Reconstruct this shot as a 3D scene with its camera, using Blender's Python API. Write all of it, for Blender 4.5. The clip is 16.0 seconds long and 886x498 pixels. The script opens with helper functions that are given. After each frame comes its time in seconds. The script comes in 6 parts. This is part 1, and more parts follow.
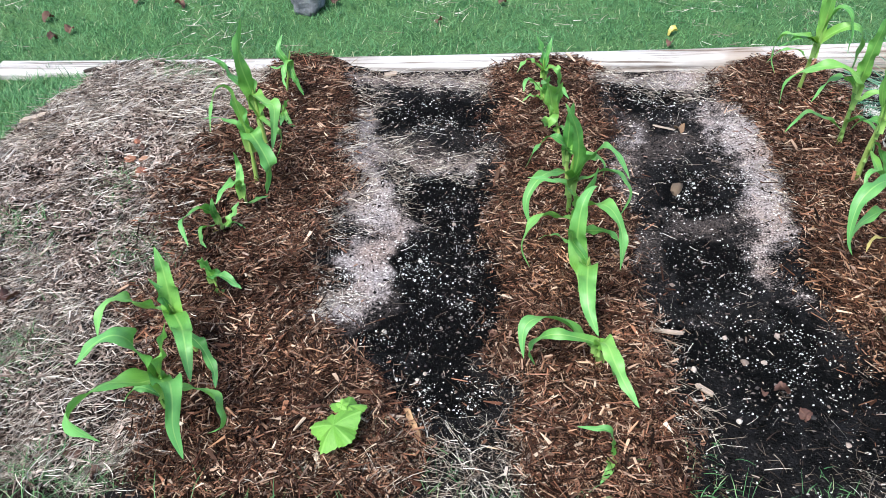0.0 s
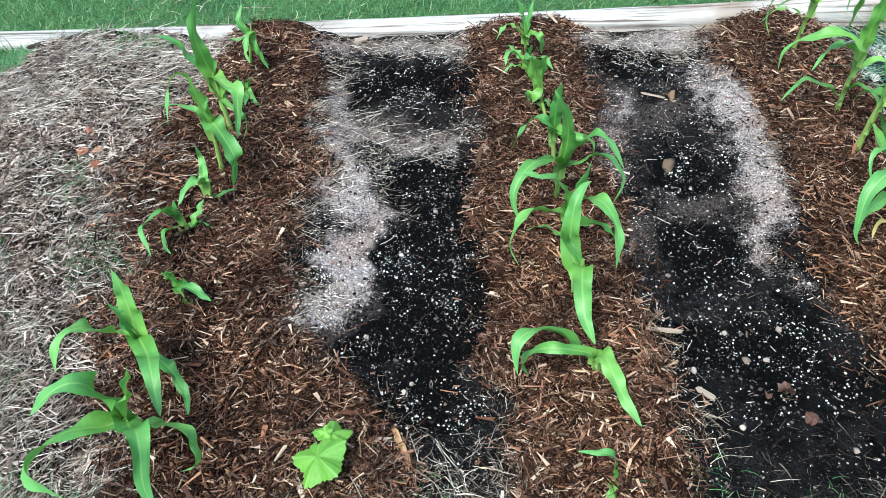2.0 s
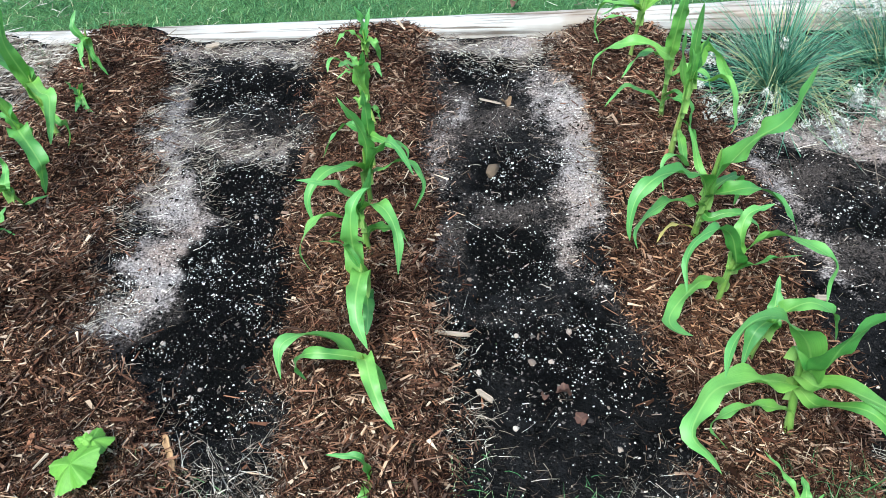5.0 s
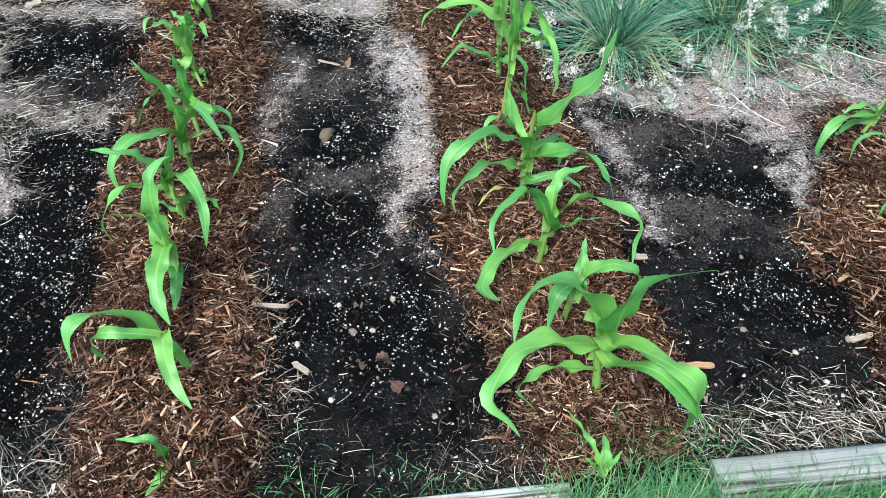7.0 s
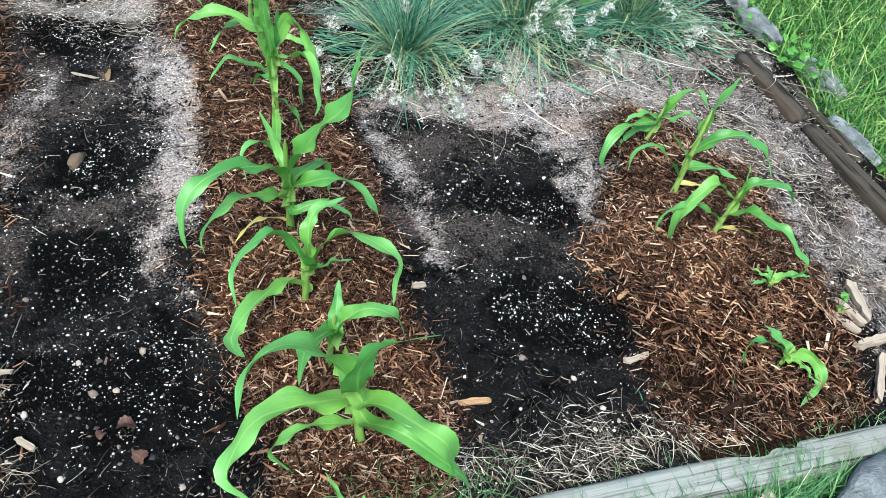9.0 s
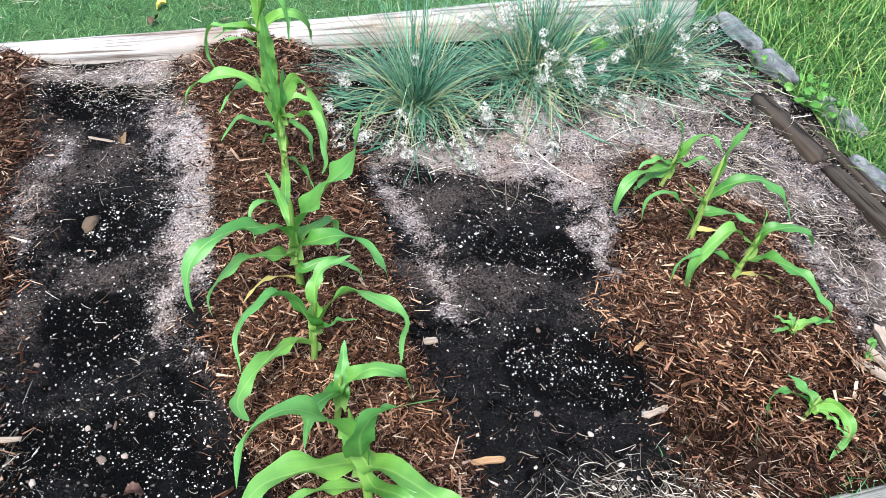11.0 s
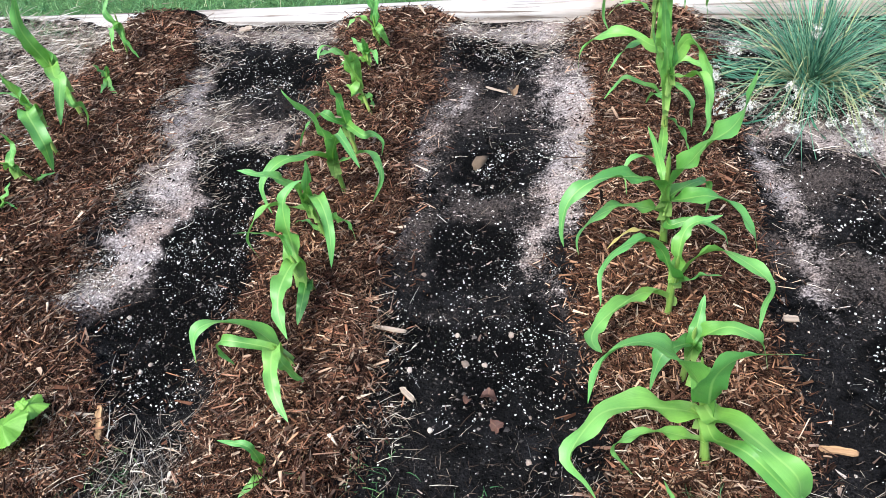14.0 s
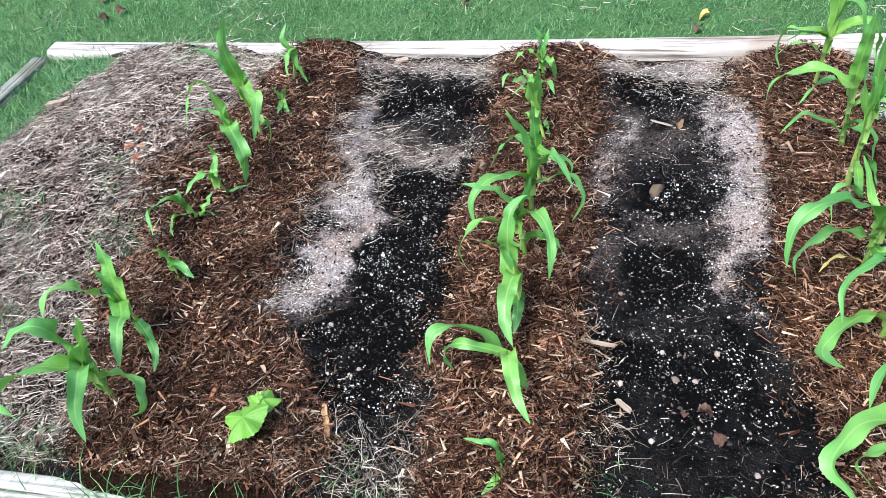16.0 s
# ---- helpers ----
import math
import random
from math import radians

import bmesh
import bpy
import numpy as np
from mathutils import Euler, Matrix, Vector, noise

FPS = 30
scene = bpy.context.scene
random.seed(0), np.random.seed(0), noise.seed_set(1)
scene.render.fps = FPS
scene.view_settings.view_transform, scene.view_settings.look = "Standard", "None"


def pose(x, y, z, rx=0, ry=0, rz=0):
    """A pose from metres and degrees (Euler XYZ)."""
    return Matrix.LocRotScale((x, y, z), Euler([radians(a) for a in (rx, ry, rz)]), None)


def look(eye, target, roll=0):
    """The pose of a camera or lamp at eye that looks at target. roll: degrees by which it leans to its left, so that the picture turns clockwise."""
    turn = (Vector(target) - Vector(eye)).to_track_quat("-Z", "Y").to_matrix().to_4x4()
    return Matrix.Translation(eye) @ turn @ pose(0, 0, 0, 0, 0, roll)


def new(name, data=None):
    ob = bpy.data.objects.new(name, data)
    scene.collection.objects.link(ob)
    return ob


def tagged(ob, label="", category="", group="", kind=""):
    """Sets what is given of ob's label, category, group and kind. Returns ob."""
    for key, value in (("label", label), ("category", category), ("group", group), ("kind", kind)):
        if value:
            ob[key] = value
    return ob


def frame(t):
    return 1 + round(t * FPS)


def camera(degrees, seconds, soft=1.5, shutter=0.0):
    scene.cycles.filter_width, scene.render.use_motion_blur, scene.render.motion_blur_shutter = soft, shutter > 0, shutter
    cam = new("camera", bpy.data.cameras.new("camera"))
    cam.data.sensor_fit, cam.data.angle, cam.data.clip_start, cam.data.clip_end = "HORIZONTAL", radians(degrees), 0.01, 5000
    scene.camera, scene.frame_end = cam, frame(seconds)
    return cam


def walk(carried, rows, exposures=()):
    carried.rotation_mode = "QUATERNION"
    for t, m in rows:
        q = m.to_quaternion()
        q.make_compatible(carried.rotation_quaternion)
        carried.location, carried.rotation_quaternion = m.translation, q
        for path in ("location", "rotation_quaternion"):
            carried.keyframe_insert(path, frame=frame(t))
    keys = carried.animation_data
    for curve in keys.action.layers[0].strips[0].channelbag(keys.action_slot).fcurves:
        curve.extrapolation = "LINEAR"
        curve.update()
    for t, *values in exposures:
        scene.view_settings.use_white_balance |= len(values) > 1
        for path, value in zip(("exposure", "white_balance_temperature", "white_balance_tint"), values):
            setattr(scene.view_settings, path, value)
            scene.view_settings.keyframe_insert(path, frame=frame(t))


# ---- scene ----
cam = camera(57.2, 16.0, soft=0.85)
METRES, EYE, TILT, LEAN, TURN = 2.2, 1.615, -39.4, 1.4, 2.9
ROWS = [
    (0.0, 0.0, 0.0, 0.0, 0.0, 0.0, -0.0),
    (0.5, -0.0275, 0.0375, 0.046, -1.23, -2.34, 1.43),
    (1.0, -0.0471, 0.0625, 0.0675, -2.22, -4.01, 1.94),
    (1.5, -0.0375, 0.0698, 0.0741, -2.54, -4.52, 2.09),
    (2.0, -0.0094, 0.0706, 0.08, -1.89, -4.81, 1.67),
    (2.5, 0.037, 0.0686, 0.0848, -1.36, -5.03, 1.03),
    (3.0, 0.0859, 0.0625, 0.0879, -1.58, -4.66, 1.45),
    (3.5, 0.1178, 0.0555, 0.0868, -2.17, -3.98, 2.17),
    (6.0, 0.2607, 0.0481, 0.0713, -6.2, -5.98, 1.36),
    (6.5, 0.2873, 0.0464, 0.0684, -8.16, -6.88, 1.98),
    (7.0, 0.3151, 0.0577, 0.0796, -10.27, -7.75, 2.76),
    (7.5, 0.3759, 0.0936, 0.1062, -12.58, -8.42, 2.47),
    (8.0, 0.4217, 0.1043, 0.1154, -15.83, -9.48, 2.74),
    (8.5, 0.4448, 0.1039, 0.1223, -19.57, -10.2, 3.96),
    (11.0, 0.4842, 0.109, 0.1332, -17.7, -6.57, 5.97),
    (11.5, 0.5001, 0.1023, 0.1315, -12.46, -5.53, 4.83),
    (12.0, 0.498, 0.098, 0.1237, -6.0, -5.45, 0.89),
    (12.5, 0.4858, 0.093, 0.1125, -1.97, -6.37, -1.45),
    (13.0, 0.4757, 0.086, 0.1071, 2.51, -6.53, -0.63),
    (13.5, 0.4653, 0.0748, 0.1041, 5.36, -6.58, -0.33),
    (14.0, 0.4485, 0.0673, 0.1019, 6.75, -6.51, -0.06),
    (14.5, 0.3927, 0.0512, 0.1006, 7.38, -6.04, 0.08),
    (15.0, 0.3101, 0.032, 0.0823, 7.75, -5.79, -0.74),
    (15.5, 0.2549, 0.0092, 0.0654, 8.26, -5.11, -1.32),
    (16.0, 0.2285, -0.0017, 0.0602, 8.61, -3.16, -2.18),
]
walk(cam, [(t, pose(0, 0, EYE, TILT, LEAN, TURN) @ pose(METRES * x, METRES * y, METRES * z, 90 + pitch, roll, yaw)) for t, x, y, z, yaw, pitch, roll in ROWS], [(0.0, 1.73, 6200, 7.0), (1.0, 1.68, 6000, 0.0), (2.5, 1.66, 5950, -2.0), (3.5, 1.67, 5950, -3.0), (7.0, 1.72, 6000, -2.0), (8.5, 1.72, 6050, -4.0), (11.0, 1.82, 6250, 7.0), (12.5, 1.85, 6350, 10.5), (14.0, 1.83, 6300, 7.5), (16.0, 1.83, 6200, 7.0)])

# ---- daylight: bright overcast ----
world = bpy.data.worlds.new("sky")
scene.world = world
world.use_nodes = True
wn = world.node_tree.nodes
sky = wn.new("ShaderNodeTexSky")
sky.sky_type, sky.sun_disc = "NISHITA", False
sky.sun_elevation, sky.sun_rotation = radians(58), radians(-150)
sky.dust_density, sky.air_density = 3.0, 1.0
world.node_tree.links.new(sky.outputs[0], wn["Background"].inputs[0])
wn["Background"].inputs[1].default_value = 0.107
sun = new("sun", bpy.data.lights.new("sun", "SUN"))
sun.data.energy, sun.data.angle, sun.data.color = 1.9, radians(16), (1.0, 0.96, 0.9)
sun.matrix_world = look((-2.0, -3.4, 6.0), (0, 0, 0))

# ---- small tools ----


def fresh(seed):
    return np.random.default_rng(seed)


def lattice(seed, x, y, size):
    """Smooth value noise from 0 to 1."""
    table = fresh(seed).random((64, 64))
    u, v = np.asarray(x) / size, np.asarray(y) / size
    i, j = np.floor(u).astype(int), np.floor(v).astype(int)
    a, b = u - i, v - j
    a, b = a * a * (3 - 2 * a), b * b * (3 - 2 * b)
    pick = lambda p, q: table[p % 64, q % 64]
    return (pick(i, j) * (1 - a) + pick(i + 1, j) * a) * (1 - b) + (pick(i, j + 1) * (1 - a) + pick(i + 1, j + 1) * a) * b


def smooth(a, b, v):
    t = np.clip((v - a) / (b - a), 0, 1)
    return t * t * (3 - 2 * t)


def along(x, y, line, soft=0.06):
    """Mask of a band: line is a row of (x, y, half width)."""
    best = np.full(np.shape(x), -9.0)
    for (x0, y0, r0), (x1, y1, r1) in zip(line, line[1:]):
        dx, dy = x1 - x0, y1 - y0
        t = np.clip(((x - x0) * dx + (y - y0) * dy) / (dx * dx + dy * dy + 1e-9), 0, 1)
        best = np.maximum(best, r0 + (r1 - r0) * t - np.hypot(x - x0 - t * dx, y - y0 - t * dy))
    return smooth(-soft, soft, best)


def mesh_of(name, verts, faces, uv=None):
    """A mesh from arrays: verts (n, 3), faces (m, k), uv per corner (m, k, 2)."""
    verts, faces = np.asarray(verts, dtype=np.float32), np.asarray(faces, dtype=np.int32)
    me = bpy.data.meshes.new(name)
    m, k = faces.shape
    me.vertices.add(len(verts))
    me.vertices.foreach_set("co", verts.ravel())
    me.loops.add(m * k)
    me.loops.foreach_set("vertex_index", faces.ravel())
    me.polygons.add(m)
    me.polygons.foreach_set("loop_start", np.arange(0, m * k, k, dtype=np.int32))
    if uv is not None:
        layer = me.uv_layers.new(name="UVMap")
        layer.data.foreach_set("uv", np.asarray(uv, dtype=np.float32).ravel())
    me.update(calc_edges=True)
    return me


def whole(name, me, material, label, category, kind="", group="", flat=False):
    me.materials.append(material)
    me.shade_flat() if flat else me.shade_smooth()
    return tagged(new(name, me), label, category, group, kind)


def part(name, me, material, parent, label="", flat=False):
    """One mesh (a mesh or a bmesh) under a thing or a part."""
    if isinstance(me, bmesh.types.BMesh):
        bm, me = me, bpy.data.meshes.new(name)
        bm.to_mesh(me)
        bm.free()
    if not me.materials:
        me.materials.append(material)
        me.shade_flat() if flat else me.shade_smooth()
    ob = new(name, me)
    ob.parent = parent
    return tagged(ob, label)


def ribbons(rng, base, azimuth, lean, length, width, droop, segs=3, curl=0.0):
    """Blades: from base points, leaning from upright by lean (radians), bending over by droop more. Returns verts and quads."""
    n = len(base)
    t = np.linspace(0, 1, segs + 1)
    ang = lean[:, None] + droop[:, None] * t
    step = length[:, None] / segs
    dz, dr = np.cos(ang) * step, np.sin(ang) * step
    z = np.concatenate([np.zeros((n, 1)), np.cumsum(dz[:, 1:], 1)], 1)
    r = np.concatenate([np.zeros((n, 1)), np.cumsum(dr[:, 1:], 1)], 1)
    az = azimuth[:, None] + curl * (rng.random((n, 1)) - 0.5) * t
    cx, cy = base[:, :1] + r * np.cos(az), base[:, 1:2] + r * np.sin(az)
    cz = base[:, 2:3] + z
    w = width[:, None] * (1 - 0.85 * t ** 2) * 0.5
    face = azimuth + np.pi / 2 + (rng.random(n) - 0.5) * 1.2
    sx, sy = np.cos(face)[:, None] * w, np.sin(face)[:, None] * w
    v = np.stack([np.stack([cx - sx, cy - sy, cz], 2), np.stack([cx + sx, cy + sy, cz], 2)], 2).reshape(-1, 3)
    k = 2 * (segs + 1)
    one = np.array([[2 * s, 2 * s + 1, 2 * s + 3, 2 * s + 2] for s in range(segs)])
    return v, (one[None] + (np.arange(n) * k)[:, None, None]).reshape(-1, 4)


BOX = np.array([[-1, -1, -1], [1, -1, -1], [1, 1, -1], [-1, 1, -1], [-1, -1, 1], [1, -1, 1], [1, 1, 1], [-1, 1, 1]], float)
BOX_FACES = np.array([[3, 2, 1, 0], [4, 5, 6, 7], [0, 1, 5, 4], [1, 2, 6, 5], [2, 3, 7, 6], [3, 0, 4, 7]])


def splinters(rng, place, yaw, pitch, roll, size, faces=0):
    """Split chips of wood: ragged, tapered slabs. size: (n, 3) full length, width, thickness."""
    n = len(place)
    v = BOX[None] * size[:, None, :] * 0.5
    v = v * (1 + (rng.random((n, 8, 3)) - 0.5) * np.array([0.35, 0.7, 0.5]))
    for end in ([1, 2, 5, 6], [0, 3, 4, 7]):
        v[:, end, 1] *= 0.04 + 0.9 * rng.random((n, 1)) ** 1.7
        v[:, end, 1] += (rng.random((n, 1)) - 0.5) * size[:, 1:2] * 0.8
    c, s = np.cos(roll)[:, None], np.sin(roll)[:, None]
    y, z = v[..., 1] * c - v[..., 2] * s, v[..., 1] * s + v[..., 2] * c
    c, s = np.cos(pitch)[:, None], np.sin(pitch)[:, None]
    x, z = v[..., 0] * c + z * s, -v[..., 0] * s + z * c
    c, s = np.cos(yaw)[:, None], np.sin(yaw)[:, None]
    v = np.stack([x * c - y * s, x * s + y * c, z], 2) + place[:, None, :]
    return v.reshape(-1, 3), (BOX_FACES[None, faces:] + (np.arange(n) * 8)[:, None, None]).reshape(-1, 4)


OCTA = np.array([[1, 0, 0], [0, 1, 0], [-1, 0, 0], [0, -1, 0], [0, 0, 1], [0, 0, -1]], float)
OCTA_FACES = np.array([[0, 1, 4], [1, 2, 4], [2, 3, 4], [3, 0, 4], [1, 0, 5], [2, 1, 5], [3, 2, 5], [0, 3, 5]])


def grains(rng, place, radius):
    """Small angular crumbs."""
    n = len(place)
    v = OCTA[None] * radius[:, None, None] * (0.6 + 0.8 * rng.random((n, 6, 1)))
    v = v * (0.65 + 0.7 * rng.random((n, 1, 3))) + (rng.random((n, 6, 3)) - 0.5) * radius[:, None, None] * 0.7
    a = rng.random(n) * 6.28
    c, s = np.cos(a)[:, None], np.sin(a)[:, None]
    v = np.stack([v[..., 0] * c - v[..., 1] * s, v[..., 0] * s + v[..., 1] * c, v[..., 2] * 0.8], 2) + place[:, None, :]
    return v.reshape(-1, 3), (OCTA_FACES[None] + (np.arange(n) * 6)[:, None, None]).reshape(-1, 3)


# ---- materials ----
def material(name, rough=0.8, spec=0.3):
    m = bpy.data.materials.new(name)
    m.use_nodes = True
    b = m.node_tree.nodes["Principled BSDF"]
    b.inputs["Roughness"].default_value = rough
    b.inputs["Specular IOR Level"].default_value = spec
    return m, m.node_tree.nodes, m.node_tree.links, b


def ramp(nodes, links, source, stops):
    r = nodes.new("ShaderNodeValToRGB")
    while len(r.color_ramp.elements) < len(stops):
        r.color_ramp.elements.new(0.5)
    for e, (at, col) in zip(r.color_ramp.elements, stops):
        e.position, e.color = at, (*col, 1)
    links.new(source, r.inputs[0])
    return r.outputs[0]


def mixed(nodes, links, factor, a, b, blend="MIX"):
    m = nodes.new("ShaderNodeMix")
    m.data_type, m.blend_type = "RGBA", blend
    for value, slot in ((factor, m.inputs[0]), (a, m.inputs[6]), (b, m.inputs[7])):
        if isinstance(value, bpy.types.NodeSocket):
            links.new(value, slot)
        elif isinstance(value, tuple):
            slot.default_value = (*value, 1)
        else:
            slot.default_value = value
    return m.outputs[2]


def sums(nodes, links, op, a, b, clamp=False):
    m = nodes.new("ShaderNodeMath")
    m.operation, m.use_clamp = op, clamp
    for value, slot in ((a, m.inputs[0]), (b, m.inputs[1])):
        if isinstance(value, bpy.types.NodeSocket):
            links.new(value, slot)
        else:
            slot.default_value = value
    return m.outputs[0]


def speckle(nodes, scale, detail=3.0, rough=0.55, stretch=None, links=None, coords="Object"):
    t = nodes.new("ShaderNodeTexNoise")
    t.inputs["Scale"].default_value, t.inputs["Detail"].default_value, t.inputs["Roughness"].default_value = scale, detail, rough
    if links:
        c = nodes.new("ShaderNodeTexCoord")
        out = c.outputs[coords]
        if stretch:
            mp = nodes.new("ShaderNodeMapping")
            mp.inputs["Scale"].default_value = stretch
            links.new(out, mp.inputs[0])
            out = mp.outputs[0]
        links.new(out, t.inputs["Vector"])
    return t.outputs[0]


def bumped(nodes, links, b, height, strength, distance):
    n = nodes.new("ShaderNodeBump")
    n.inputs["Strength"].default_value, n.inputs["Distance"].default_value = strength, distance
    links.new(height, n.inputs["Height"])
    links.new(n.outputs[0], b.inputs["Normal"])


def piecewise(name, stops, rough=0.8, patch=None, spec=0.05, bump=0.25, scale=90, seethrough=0.0):
    """A material for many small pieces: colour differs from piece to piece, with grain, and a larger patch tint."""
    m, n, l, b = material(name, rough, spec)
    g = n.new("ShaderNodeNewGeometry")
    col = ramp(n, l, g.outputs["Random Per Island"], stops)
    fine = speckle(n, scale, 3, links=l)
    col = mixed(n, l, 0.55, col, ramp(n, l, fine, [(0.25, (0.45,) * 3), (0.75, (1.0,) * 3)]), "MULTIPLY")
    if patch:
        wide = speckle(n, patch[0], 2, links=l)
        col = mixed(n, l, ramp(n, l, wide, [(0.42, (0, 0, 0)), (0.62, (1, 1, 1))]), col, mixed(n, l, patch[2], col, patch[1]))
    l.new(col, b.inputs["Base Color"])
    bumped(n, l, b, fine, bump, 0.003)
    if seethrough:
        t = n.new("ShaderNodeBsdfTranslucent")
        l.new(col, t.inputs[0])
        s = n.new("ShaderNodeMixShader")
        s.inputs[0].default_value = seethrough
        l.new(b.outputs[0], s.inputs[1])
        l.new(t.outputs[0], s.inputs[2])
        l.new(s.outputs[0], n["Material Output"].inputs[0])
    return m


def ground_material():
    m, n, l, b = material("garden_ground", 0.95, 0.02)
    fine, mid, wide = speckle(n, 160, 4, links=l), speckle(n, 28, 4, links=l), speckle(n, 5, 3, links=l)

    wander = sums(n, l, "ADD", sums(n, l, "MULTIPLY", mid, 0.3), sums(n, l, "ADD", sums(n, l, "MULTIPLY", fine, 0.45), sums(n, l, "MULTIPLY", speckle(n, 9, 5, links=l), 0.25)))

    def zone(name, lo=0.35, hi=0.65):
        a = n.new("ShaderNodeAttribute")
        a.attribute_name = name
        v = sums(n, l, "ADD", a.outputs["Fac"], sums(n, l, "MULTIPLY", sums(n, l, "SUBTRACT", wander, 0.5), 2.4))
        return ramp(n, l, v, [(lo, (0, 0, 0)), (hi, (1, 1, 1))])

    soil = ramp(n, l, mid, [(0.36, (0.0012, 0.0013, 0.0015)), (0.76, (0.018, 0.0177, 0.02))])
    soil = mixed(n, l, ramp(n, l, wide, [(0.4, (0, 0, 0)), (0.65, (1, 1, 1))]), soil, ramp(n, l, fine, [(0.36, (0.0019, 0.0019, 0.0022)), (0.78, (0.04, 0.038, 0.04))]))
    soil = mixed(n, l, zone("dust", 0.36, 0.85), soil, ramp(n, l, fine, [(0.34, (0.013, 0.0108, 0.0102)), (0.74, (0.125, 0.104, 0.098))]))
    pale = ramp(n, l, fine, [(0.3, (0.09, 0.077, 0.076)), (0.5, (0.28, 0.247, 0.245)), (0.72, (0.52, 0.47, 0.465))])
    tiny = speckle(n, 420, 3, links=l)
    coarse = ramp(n, l, tiny, [(0.36, (0.12,) * 3), (0.52, (0.8,) * 3), (0.66, (1.0,) * 3)])
    soft = ramp(n, l, tiny, [(0.34, (0.5,) * 3), (0.52, (0.88,) * 3), (0.66, (1.0,) * 3)])
    pale = mixed(n, l, ramp(n, l, wide, [(0.42, (0, 0, 0)), (0.64, (0.8,) * 3)]), pale, mixed(n, l, 1.0, pale, (0.86, 0.74, 0.66), "MULTIPLY"))
    col = mixed(n, l, zone("pale", 0.36, 0.85), mixed(n, l, 0.85, soil, coarse, "MULTIPLY"), mixed(n, l, 0.85, pale, soft, "MULTIPLY"))
    black = ramp(n, l, fine, [(0.3, (0.0008, 0.0008, 0.0009)), (0.62, (0.003, 0.003, 0.0034)), (0.8, (0.014, 0.0137, 0.0145))])
    col = mixed(n, l, zone("black"), col, black)
    # ground below the bark chips, its colour darkened for the shade between them
    mulch = ramp(n, l, fine, [(0.3, (0.003, 0.0018, 0.0013)), (0.7, (0.026, 0.014, 0.0095))])
    col = mixed(n, l, zone("mulch"), col, mixed(n, l, 0.85, mulch, coarse, "MULTIPLY"))
    # near-black under straw and litter: shade of the gaps put into the ground colour
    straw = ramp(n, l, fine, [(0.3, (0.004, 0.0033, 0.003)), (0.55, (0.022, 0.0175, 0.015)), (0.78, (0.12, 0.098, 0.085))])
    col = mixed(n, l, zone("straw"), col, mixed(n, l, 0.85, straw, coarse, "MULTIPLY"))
    lawn = mixed(n, l, ramp(n, l, wide, [(0.4, (0, 0, 0)), (0.62, (1, 1, 1))]), ramp(n, l, fine, [(0.3, (0.018, 0.055, 0.022)), (0.7, (0.1, 0.21, 0.08))]), ramp(n, l, fine, [(0.3, (0.03, 0.075, 0.028)), (0.7, (0.13, 0.24, 0.095))]))
    col = mixed(n, l, zone("lawn"), col, mixed(n, l, 0.6, lawn, coarse, "MULTIPLY"))
    l.new(col, b.inputs["Base Color"])
    both = sums(n, l, "ADD", fine, sums(n, l, "MULTIPLY", mid, 2.0))
    bumped(n, l, b, both, 0.9, 0.008)
    return m


def timber_material(name, light, dark, warm):
    m, n, l, b = material(name, 0.85, 0.1)
    grain = speckle(n, 55, 5, 0.6, (0.02, 1.0, 1.0), l)
    streak = speckle(n, 7, 3, 0.6, (0.08, 1.0, 1.0), l)
    col = ramp(n, l, grain, [(0.36, dark), (0.47, light), (0.72, tuple(min(1, c * 1.12) for c in light))])
    col = mixed(n, l, ramp(n, l, streak, [(0.5, (0, 0, 0)), (0.7, (1, 1, 1))]), col, mixed(n, l, 0.6, col, warm))
    dirt = speckle(n, 2.5, 4, 0.6, None, l)
    col = mixed(n, l, ramp(n, l, dirt, [(0.5, (0, 0, 0)), (0.72, (0.8, 0.8, 0.8))]), col, mixed(n, l, 1.0, col, (0.55, 0.46, 0.38), "MULTIPLY"))
    l.new(col, b.inputs["Base Color"])
    bumped(n, l, b, grain, 1.0, 0.008)
    return m


def stone_material():
    m, n, l, b = material("grey_stone", 0.8, 0.35)
    fine, mid = speckle(n, 120, 4, links=l), speckle(n, 14, 4, links=l)
    col = ramp(n, l, mid, [(0.3, (0.07, 0.078, 0.09)), (0.55, (0.18, 0.193, 0.21)), (0.75, (0.34, 0.35, 0.36))])
    col = mixed(n, l, 0.6, col, ramp(n, l, fine, [(0.3, (0.4,) * 3), (0.7, (1,) * 3)]), "MULTIPLY")
    l.new(col, b.inputs["Base Color"])
    bumped(n, l, b, sums(n, l, "ADD", fine, sums(n, l, "MULTIPLY", mid, 3.0)), 0.6, 0.01)
    return m


